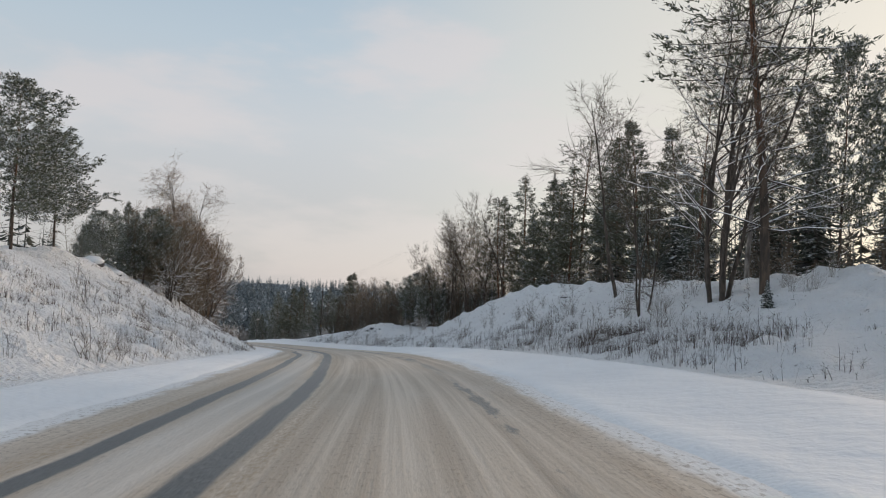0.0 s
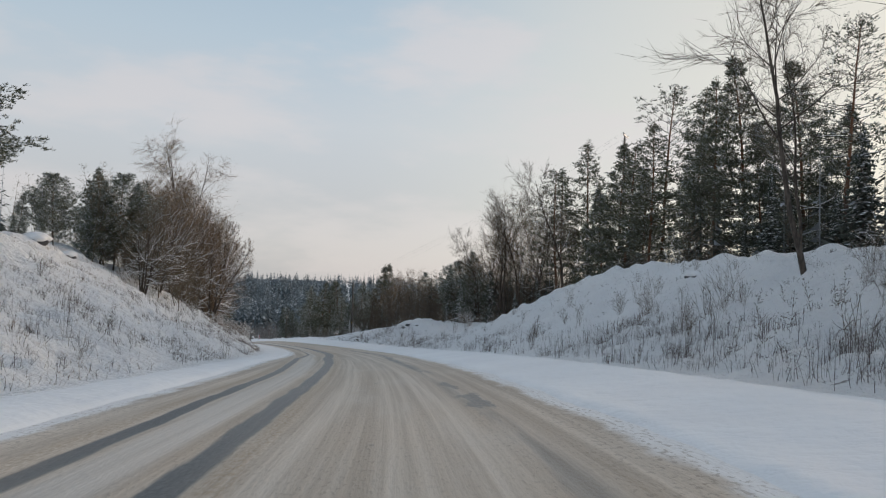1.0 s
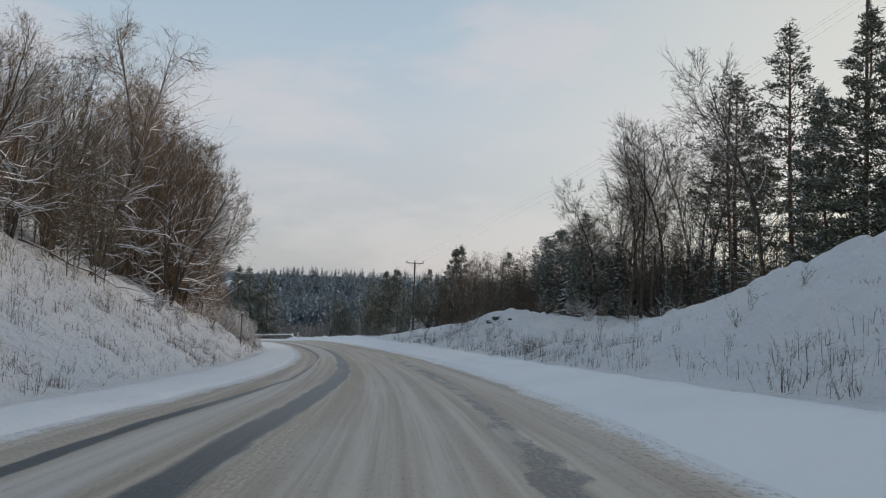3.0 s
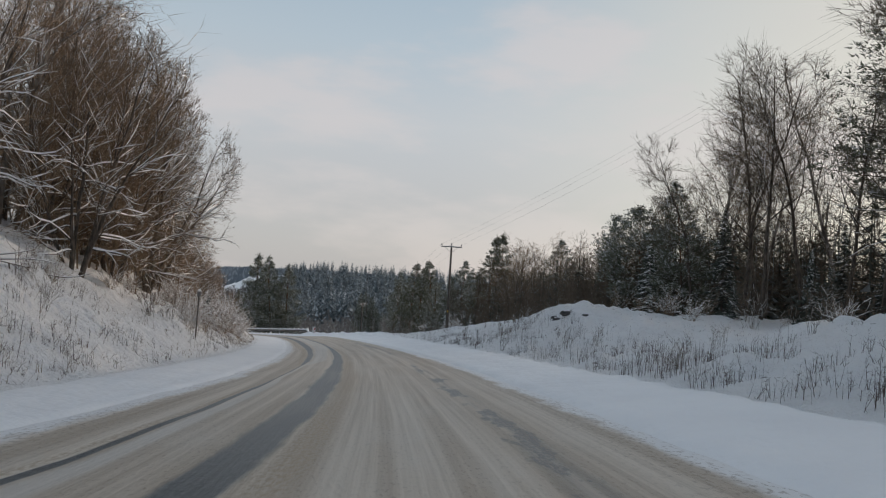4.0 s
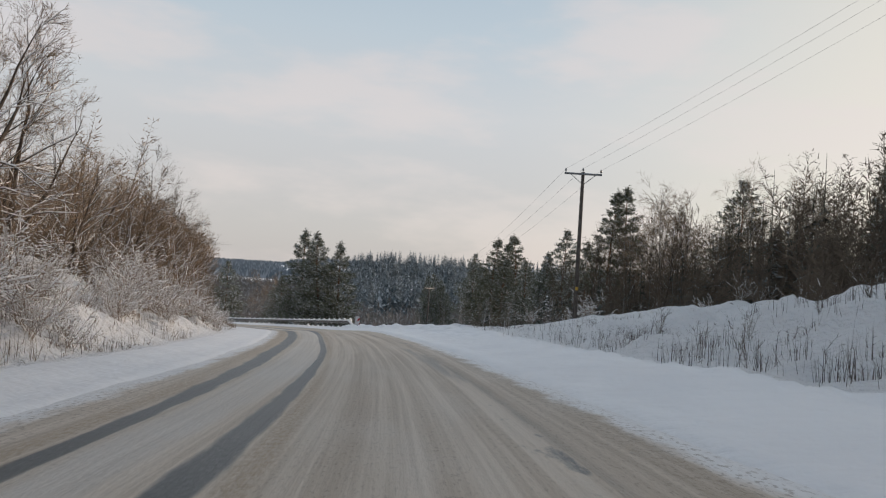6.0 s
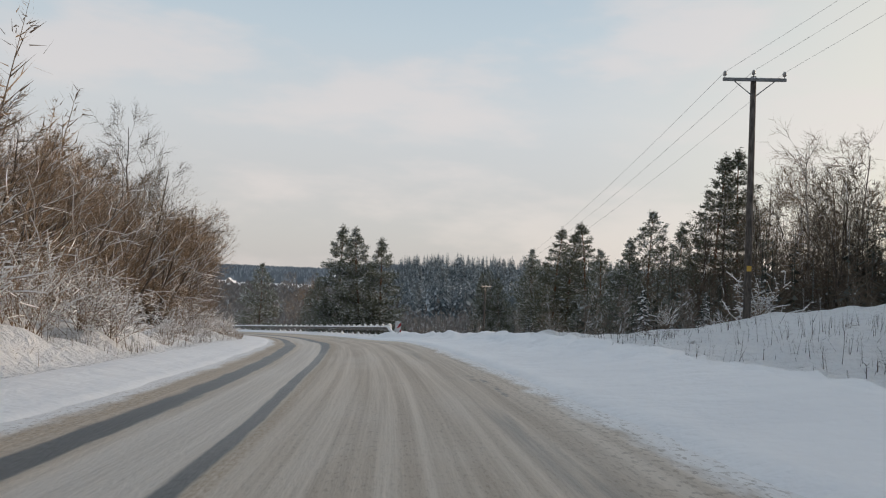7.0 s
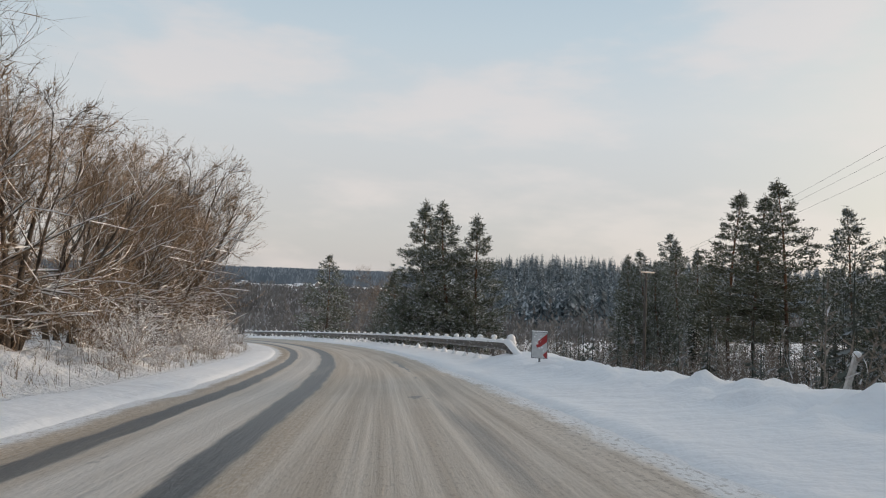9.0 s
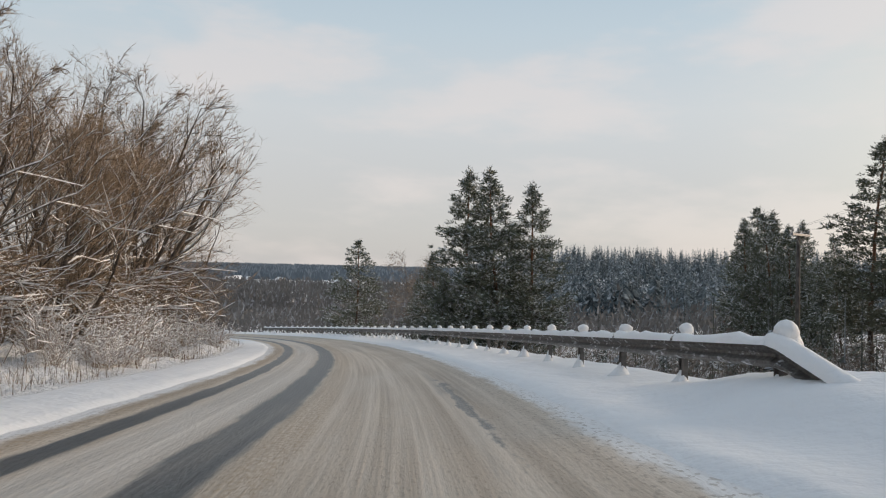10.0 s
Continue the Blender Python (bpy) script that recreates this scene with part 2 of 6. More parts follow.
LOW_SCRUB = frosted("frosted_scrub", (0.150, 0.122, 0.100), (0.250, 0.212, 0.178), (0.60, 0.60, 0.61), 0.16, 0.05)
BACK_NEEDLE = frosted("shaded_wood_needles", (0.050, 0.058, 0.046), (0.092, 0.096, 0.076), (0.34, 0.36, 0.38), 0.10, 0.05)
STRAW = needle_material("dry_grass", (0.15, 0.105, 0.072), (0.34, 0.26, 0.18))
WEED = needle_material("weed_stalks", (0.060, 0.043, 0.036), (0.13, 0.095, 0.075))
RAIL = splashed_steel()
POST = plain("post_steel", (0.11, 0.10, 0.09), (0.17, 0.15, 0.135), 0.6, 0.3)
WOOD = bark_material("weathered_pole_wood", (0.055, 0.046, 0.040), (0.14, 0.12, 0.105), 12.0)
GREY_STEEL = plain("galvanised_steel", (0.16, 0.16, 0.165), (0.26, 0.26, 0.27), 0.5, 0.7)
CERAMIC = plain("grey_ceramic", (0.26, 0.25, 0.245), (0.38, 0.37, 0.36), 0.25)
WIRE = plain("wire_aluminium", (0.22, 0.22, 0.23), (0.30, 0.30, 0.31), 0.6, 0.3)
SIGN_WHITE = plain("sign_white", (0.62, 0.62, 0.62), (0.52, 0.52, 0.52), 0.5, scale=9.0)
SIGN_RED = plain("sign_red", (0.42, 0.035, 0.035), (0.34, 0.04, 0.045), 0.45, scale=9.0)
YELLOW = plain("yellow_tag", (0.55, 0.34, 0.05), (0.45, 0.28, 0.05))
STAKE_WHITE = plain("chipped_white_paint", (0.60, 0.58, 0.55), (0.36, 0.32, 0.29), 0.7, scale=6.0)
ROCK = plain("dark_rock", (0.035, 0.035, 0.038), (0.11, 0.105, 0.10), 0.9, scale=3.0)
# Aerial haze is painted into the blue-grey base; the white share is frost.
HAZED_SPRUCE = frosted("haze_tinted_spruce_needles", (0.100, 0.128, 0.142), (0.155, 0.184, 0.196), (0.42, 0.46, 0.49), 0.26)
# Grey brown twigs, with the valley's haze painted in as a lighter tone.
HAZED_BUSH = frosted("far_thicket", (0.130, 0.120, 0.114), (0.200, 0.188, 0.178), (0.34, 0.34, 0.35), 0.12)
# The ridge's blue-grey tone is distance haze put into the base colour.
HAZED_RIDGE = frosted("distant_woods", (0.13, 0.16, 0.19), (0.19, 0.22, 0.25), (0.30, 0.33, 0.36), 0.3, 0.006)
HOUSE_WALL = plain("house_wall", (0.22, 0.19, 0.17), (0.34, 0.30, 0.27), 0.8, scale=0.3)

# ---------------- the lie of the land ----------------
CENTRE = [
    (0.00, 0.00, -0.036),
    (-1.13, 17.22, -0.848),
    (-3.16, 34.47, -1.932),
    (-6.06, 51.74, -3.205),
    (-9.52, 68.74, -4.559),
    (-13.85, 85.63, -5.891),
    (-18.93, 102.75, -7.126),
    (-24.81, 119.22, -8.238),
    (-31.49, 134.92, -9.284),
    (-39.11, 150.20, -10.422),
    (-47.88, 165.45, -11.942),
]
BANK = 0.04                          # the road falls towards the inside of its bend
STEP = 0.5


def centre_line():
    """The lane's line, every half metre: x, y, z, heading to the right of +y; from s = -160 to 4200."""
    c = np.array(CENTRE)
    ends = np.vstack([2 * c[0] - c[1], c, 2 * c[-1] - c[-2]])
    dense = []
    for k in range(len(c) - 1):
        a, b, d, e = ends[k : k + 4]
        for u in np.linspace(0, 1, 120, endpoint=False):
            dense.append(0.5 * (2 * b + (d - a) * u + (2 * a - 5 * b + 4 * d - e) * u**2 + (3 * b - a - 3 * d + e) * u**3))
    dense = np.array(dense + [c[-1]])
    along = np.r_[0, np.cumsum(np.linalg.norm(np.diff(dense[:, :2], axis=0), axis=1))]
    s = np.arange(0, along[-1], STEP)
    line = np.stack([np.interp(s, along, dense[:, k]) for k in range(3)], 1)
    go = np.gradient(line, axis=0)
    turn = np.arctan2(go[:, 0], go[:, 1])
    # behind the start, straight and slightly uphill
    back = np.arange(-160, 0, STEP)
    h0 = turn[2]
    behind = np.stack([line[0, 0] + np.sin(h0) * back, line[0, 1] + np.cos(h0) * back, line[0, 2] - 0.045 * back], 1)
    # past the last stretch the bend goes on, then runs straight
    ahead, p, h = [], line[-1].copy(), turn[-8]
    s1 = s[-1]
    while s1 < 4200:
        s1 += STEP
        h -= STEP * (0.0038 if s1 < 300 else 0.0)
        p = p + STEP * np.array([math.sin(h), math.cos(h), -0.0805 if s1 < 320 else -0.01])
        ahead.append((*p, h))
    ahead = np.array(ahead)
    xyz = np.vstack([behind, line, ahead[:, :3]])
    heads = np.r_[np.full(len(back), h0), turn[:-8], np.full(8, turn[-8]), ahead[:, 3]]
    smooth = np.convolve(np.pad(heads, 8, mode="edge"), np.ones(17) / 17, "valid")
    return xyz, smooth


LINE, HEAD = centre_line()
S0 = -160.0


def on_line(s):
    k = np.clip((np.asarray(s, float) - S0) / STEP, 0, len(LINE) - 1.001)
    i = k.astype(int)
    f = k - i
    p = LINE[i] * (1 - f)[..., None] + LINE[i + 1] * f[..., None]
    return p, HEAD[i] * (1 - f) + HEAD[i + 1] * f


def flat(s, o):
    """World x and y at s metres along the lane and o metres to its right."""
    p, h = on_line(s)
    return p[..., 0] + np.cos(h) * o, p[..., 1] - np.sin(h) * o


def ease(x, a, b):
    t = np.clip((np.asarray(x, float) - a) / (b - a), 0, 1)
    return t * t * (3 - 2 * t)


def lattice(ix, iy, seed):
    n = np.sin(ix * 127.1 + iy * 311.7 + seed * 74.7) * 43758.5453
    return n - np.floor(n)


def ripple(x, y, seed=0):
    """Smooth random relief, -1 to 1."""
    ix, iy = np.floor(x), np.floor(y)
    fx, fy = x - ix, y - iy
    fx, fy = fx * fx * (3 - 2 * fx), fy * fy * (3 - 2 * fy)
    a, b, c, d = (lattice(ix + i, iy + j, seed) for i, j in ((0, 0), (1, 0), (0, 1), (1, 1)))
    return 2 * ((a * (1 - fx) + b * fx) * (1 - fy) + (c * (1 - fx) + d * fx) * fy) - 1


def valley(x, y):
    """The far country: a valley ahead, a wooded slope to its right, low open land to its left."""
    a, b = -0.47 * x + 0.88 * y, 0.88 * x + 0.47 * y
    wood = np.interp(a, [60, 100, 180, 256, 320, 420, 520, 640, 800, 3000], [-7, -9, -13, -18, -23, -30, -25, -15, -9, -6])
    open_land = np.interp(a, [60, 100, 180, 256, 320, 420, 600, 1000, 1500, 2500, 4000], [-7, -9, -13, -19, -25, -32, -35, -33, -33, -20, -15])
    w = ease(b, 60, 115)
    return wood * w + open_land * (1 - w) + 1.2 * ripple(x / 40, y / 40, 3)


RIGHT_S = [-160, 0, 20, 40, 55, 66, 78, 90, 100, 108, 116, 123, 130, 138, 148, 156, 165, 200, 300]
RIGHT_H = [2.6, 2.7, 3.0, 3.8, 4.9, 5.6, 4.6, 2.2, 1.3, 1.5, 2.5, 2.7, 2.0, 1.9, 1.5, -0.9, -2.2, -3.4, -4.0]
LEFT_S = [-160, 0, 30, 48, 62, 75, 90, 100, 110, 120, 135, 150, 170, 200, 300]
LEFT_H = [5.4, 5.0, 5.0, 5.7, 6.8, 7.4, 7.6, 7.2, 6.8, 6.4, 5.2, 3.2, 1.3, 0.5, 0.3]


def edge_right(s):
    side = np.interp(s, [-160, 5, 13, 25, 40, 55, 65, 78, 92, 100, 108, 128, 143, 155, 162, 172, 181, 300], [2.4, 2.4, 2.3, 2.5, 2.6, 2.65, 2.85, 3.1, 3.05, 2.95, 2.75, 2.28, 2.15, 2.22, 2.38, 2.36, 2.04, 2.0])
    return side + 0.07 * ripple(s / 2.1, s * 0 + 3.3, 4) + 0.05 * ripple(s / 0.5, s * 0 + 7.7, 5)


def edge_left(s):
    side = np.interp(s, [-160, 8, 18, 30, 45, 57, 66, 78, 90, 105, 135, 158, 165, 185, 300], [-3.95, -3.95, -4.1, -4.55, -4.7, -5.0, -4.75, -4.15, -3.85, -3.88, -4.0, -4.05, -4.3, -4.5, -4.7])
    return side + 0.06 * ripple(s / 2.4, s * 0 + 1.3, 6) + 0.05 * ripple(s / 0.5, s * 0 + 2.7, 7)


def ground_z(s, o):
    """The snow's height at s along and o across."""
    s, o = np.broadcast_arrays(np.asarray(s, float), np.asarray(o, float))
    p, _ = on_line(s)
    x, y = flat(s, o)
    tilt = BANK * np.clip(o, -7, 7)
    er, el = edge_right(s), edge_left(s)
    right = ease(o, er - 0.05, er + 0.55)
    left = ease(-o, -el - 0.05, -el + 0.55)
    up = -0.10 + 0.17 * right + 0.15 * left
    # right shoulder, its lip or its ploughed berm, and the bank behind
    berm = ease(s, 128, 150)
    up = up + right * (0.20 * ease(o, 3.0, 5.4) * (1 - 0.9 * ease(s, 182, 187)) + (0.20 - 0.08 * ease(s, 146, 154)) * berm * (1 - 0.3 * ease(s, 166, 176)) * (1 - 0.65 * ease(s, 180, 184)) * ease(o, 4.7 - 1.2 * ease(s, 165, 182), 5.7 - 1.1 * ease(s, 165, 182)) * (1 - ease(o, 6.4 - 0.5 * ease(s, 148, 158), 9.0 - 1.4 * ease(s, 148, 158))))
    up = up + right * (0.24 - 0.24 * ease(s, 183.5, 187)) * ease(s, 177, 183) * ease(o, 3.2, 4.5) * (1 - ease(o, 5.2, 7.6))
    up = up - (1 - berm) * 0.12 * ease(o, 5.4, 6.3) * (1 - ease(o, 6.6, 8.5))
    tall = np.interp(s, RIGHT_S, RIGHT_H)
    up = up + tall * ease(o, 6.4 - 1.0 * ease(s, 148, 156), 18.5 - 7.5 * ease(s, 146, 158))
    mound = np.exp(-(((s - 117) / 6.0) ** 2) - ((o - 13.0) / 3.8) ** 2) * 1.4 + np.exp(-(((s - 106) / 5.0) ** 2) - ((o - 13.5) / 4.0) ** 2) * 0.4
    up = up + mound
    # left shoulder and bank
    up = up + left * 0.10 * ease(-o, 4.5, 6.0)
    rise = np.interp(s, LEFT_S, LEFT_H)
    q = np.clip((-o - 7.0) / 14.0, 0, 1)
    steep = ease(s, 70, 88) * (1 - ease(s, 130, 150))
    up = up + rise * (0.25 * q * q * (3 - 2 * q) + 0.75 * q + 0.34 * steep * q * (1 - q)) * ease(-o, 6.4, 8.0)
    # uneven snow over grass and stones on the banks
    rough = np.clip(np.maximum(ease(o, 6.2, 8.0), ease(-o, 6.4, 8.0)), 0, 1)
    even = np.where(o > 0, 1 - 0.65 * (1 - ease(s, 84, 100)), 1.0)
    wild = even * 0.20 * ripple(x / 1.9, y / 1.9, 11) + 0.19 * ripple(x / 0.9, y / 0.9, 12) + even * 0.25 * ripple(x / 5.5, y / 5.5, 13) + 0.29 * np.clip(ripple(x / 0.8, y / 0.8, 17), 0, 1)
    calm = 0.020 * ripple(x / 1.1, y / 1.1, 14) + 0.012 * ripple(x / 0.4, y / 0.4, 15)
    clods = 0.15 * np.clip(ripple(x / 0.8, y / 0.8, 16), 0, 1) ** 1.5 + 0.15 * np.clip(ripple(x / 0.42, y / 0.42, 18), -0.4, 1) + 0.05 * ripple(x / 0.2, y / 0.2, 19)
    lump = clods * berm * ease(o, 4.1, 4.9) * (1 - ease(o, 6.8, 8.6)) * (1 - 0.8 * ease(s, 176, 184))
    lump = lump + 0.8 * clods * ease(s, 60, 100) * (1 - berm) * ease(o, 5.2, 5.7) * (1 - ease(o, 6.2, 7.2))
    off_road = np.maximum(right, left)
    wild = wild + np.where(o > 0, 0.16 * np.abs(ripple(x / 1.3, y / 1.3, 23)) + 0.10 * ripple(x / 0.7, y / 0.7, 24), 0)
    wild = wild * np.where(o > 0, 1 - 0.65 * ease(s, 132, 150), 1.0)
    up = up + rough * wild + (1 - rough) * off_road * calm + lump
    near = p[..., 2] + tilt + up
    far = valley(x, y)
    w = np.maximum(ease(o, 36, 130), ease(s, 275, 345))
    w = np.where(o < -30, w * (1 - ease(-o, 30, 60) * (s < 300)), w)
    w = np.where((o > -6) & (o < 5), ease(s, 330, 380), w)
    return near * (1 - w) + far * w


def spread(*runs):
    out = []
    for a, b, d in runs:
        out.append(np.arange(a, b, d))
    return np.concatenate(out)


def grid_mesh(name, xyz, uvs=None):
    """A quad sheet from an array of rows x columns x 3, with UV maps of the same layout."""
    r, c, _ = xyz.shape
    k = np.arange(r * c).reshape(r, c)
    quads = np.stack([k[:-1, :-1], k[:-1, 1:], k[1:, 1:], k[1:, :-1]], -1).reshape(-1, 4)
    mesh = bpy.data.meshes.new(name)
    mesh.vertices.add(r * c)
    mesh.vertices.foreach_set("co", xyz.reshape(-1).astype(np.float32))
    mesh.loops.add(quads.size)
    mesh.loops.foreach_set("vertex_index", quads.reshape(-1).astype(np.int32))
    mesh.polygons.add(len(quads))
    mesh.polygons.foreach_set("loop_start", np.arange(0, quads.size, 4, dtype=np.int32))
    mesh.update(calc_edges=True)
    for layer, uv in (uvs or {}).items():
        lay = mesh.uv_layers.new(name=layer)
        lay.data.foreach_set("uv", uv.reshape(-1, 2)[quads.reshape(-1)].reshape(-1).astype(np.float32))
    mesh.validate()
    mesh.polygons.foreach_set("use_smooth", np.ones(len(mesh.polygons), dtype=bool))
    return mesh


def build_ground():
    s = np.concatenate([spread((-160, -14, 4), (-14, 20, 0.48), (20, 74, 0.30), (74, 125, 0.46), (125, 187, 0.26), (187, 205, 0.55), (205, 300, 1.1), (300, 520, 8)), np.geomspace(520, 4200, 36)])
    o = np.concatenate([
        -np.geomspace(230, 30, 16), spread((-29, -14, 0.6), (-14, -6.4, 0.28), (-6.4, -5.6, 0.24), (-5.6, -3.5, 0.10), (-3.5, 1.7, 0.9), (1.7, 3.7, 0.10),
        (3.7, 7.6, 0.17), (7.6, 19, 0.30), (19, 40, 1.2)), np.geomspace(41, 4200, 46)])
    ss, oo = np.meshgrid(s, o, indexing="ij")
    x, y = flat(ss, oo)
    ob = new("ground", grid_mesh("ground", np.stack([x, y, ground_z(ss, oo)], -1)))
    ob.data.materials.append(SNOW)
    ob.data.materials.append(ROUGH_SNOW)
    ob.data.materials.append(BANK_SNOW)
    mid = 0.5 * (o[:-1] + o[1:])
    far_s = 0.5 * (s[:-1] + s[1:])
    grassy = ((mid[None, :] < -6.5) | (mid[None, :] > 6.5)) & (mid[None, :] > -60) & (mid[None, :] < 60) & (far_s[:, None] < 300)
    ob.data.polygons.foreach_set("material_index", (grassy * np.where(mid[None, :] > 0, 2, 1)).astype(np.int32).reshape(-1))
    tagged(ob, "snow covered roadside banks and fields", "ground", kind="structure")


def build_road():
    s, o = spread((-60, 0, 1.2), (0, 190, 0.45), (190, 340, 1.0)), np.arange(-5.5, 3.9, 0.18)
    ss, oo = np.meshgrid(s, o, indexing="ij")
    x, y = flat(ss, oo)
    p, _ = on_line(ss)
    t1 = np.interp(ss, [-60, 7, 13, 25, 32, 43, 52, 64, 77, 87, 101, 108, 129, 143, 155, 162, 182, 340], [-2.75, -2.78, -2.92, -3.12, -3.3, -3.3, -3.5, -3.75, -2.95, -2.8, -2.66, -2.72, -3.09, -3.1, -3.17, -3.36, -3.66, -3.6])
    t2 = np.interp(ss, [-60, 7, 13, 25, 32, 43, 52, 62, 77, 86, 95, 108, 129, 138, 155, 162, 182, 340], [-1.48, -1.48, -1.52, -1.77, -1.86, -1.82, -1.82, -1.95, -1.42, -1.3, -1.38, -1.38, -1.56, -1.75, -1.69, -1.66, -1.88, -1.75])
    # how wide each bare track is worn, along the road
    wide = np.interp(ss, [-60, 48, 62, 92, 100, 112, 124, 146, 156, 172, 182, 340], [0.85, 0.9, 1.35, 1.4, 1.0, 0.9, 0.5, 0.55, 1.0, 1.3, 1.6, 1.4])
    wide1 = np.interp(ss, [-60, 45, 55, 68, 78, 87, 91, 98, 102, 112, 124, 340], [0.75, 0.85, 0.95, 0.75, 0.35, 0.3, 0.12, 0.12, 0.65, 0.75, 1.3, 1.35])
    lane = np.interp(ss, [-60, 0, 34, 45, 55, 63, 80, 88, 100, 130, 160, 181, 196, 340], [1.42, 1.42, 1.3, 1.2, 1.18, 1.48, 1.68, 1.55, 1.5, 1.35, 1.2, 0.92, 1.12, 1.1])
    # bare patches in the near lane: along, how far off its line, half length, half width
    worn = 0 * ss
    for ps, po, pl, pw in ((44, 0.0, 4.5, 0.13), (52, 0.0, 6.0, 0.20), (58.5, 0.02, 3.5, 0.24), (65, 0.0, 5.0, 0.17), (72, 0.0, 4.0, 0.13), (79, -0.02, 4.2, 0.22), (86.2, 0.0, 1.6, 0.24), (90.3, 0.06, 1.1, 0.22), (95.5, 0.0, 0.9, 0.16),
                           (98.4, 0.05, 0.6, 0.13), (30, 0.05, 2.4, 0.22), (34, 0.0, 1.4, 0.15), (12, 0.0, 5.0, 0.12), (112, 0.0, 3.0, 0.10), (135, 0.3, 3.0, 0.10), (171.3, -0.42, 0.45, 0.20), (187, 0.0, 9.0, 0.10)):
        worn = np.maximum(worn, np.exp(-(((ss - ps) / pl) ** 2) - ((oo - lane - po) / pw) ** 2))
    worn = np.maximum(worn, 0.62 * np.exp(-(((ss - 29) / 5.0) ** 2) - ((oo + 0.22) / 0.07) ** 2))
    rut = -0.018 * (np.exp(-((oo - t1) / 0.25) ** 2) + np.exp(-((oo - t2) / 0.25) ** 2)) - 0.010 * np.exp(-((oo - lane) / 0.3) ** 2)
    z = p[..., 2] + BANK * oo + rut + 0.010 * ripple(x / 0.7, y / 2.5, 21)
    uvs = {"metres": np.stack([oo, ss], -1), "tracks": np.stack([(oo - t1) / wide1, (oo - t2) / wide], -1), "lane": np.stack([oo - lane, worn], -1),
           "verge": np.stack([edge_right(ss) - oo, oo - edge_left(ss)], -1)}
    ob = new("road", grid_mesh("road", np.stack([x, y, z], -1), uvs))
    ob.data.materials.append(ROAD)
    tagged(ob, "packed sandy snow road with bare asphalt wheel tracks", "road", kind="structure")


build_ground()
build_road()


def nearest(x, y):
    """s and o of a place in the world."""
    d = (LINE[:1400, 0] - x) ** 2 + (LINE[:1400, 1] - y) ** 2
    k = int(np.argmin(d))
    h = HEAD[k]
    return S0 + k * STEP, (x - LINE[k, 0]) * math.cos(h) - (y - LINE[k, 1]) * math.sin(h)


def ground_at(x, y):
    s, o = nearest(x, y)
    return float(ground_z(np.array([s]), np.array([o]))[0])


def spot(s, o):
    """World place on the snow at s along and o across."""
    x, y = flat(np.array([float(s)]), np.array([float(o)]))
    return float(x[0]), float(y[0]), float(ground_z(np.array([s]), np.array([o]))[0])


# ---------------- mesh helpers ----------------


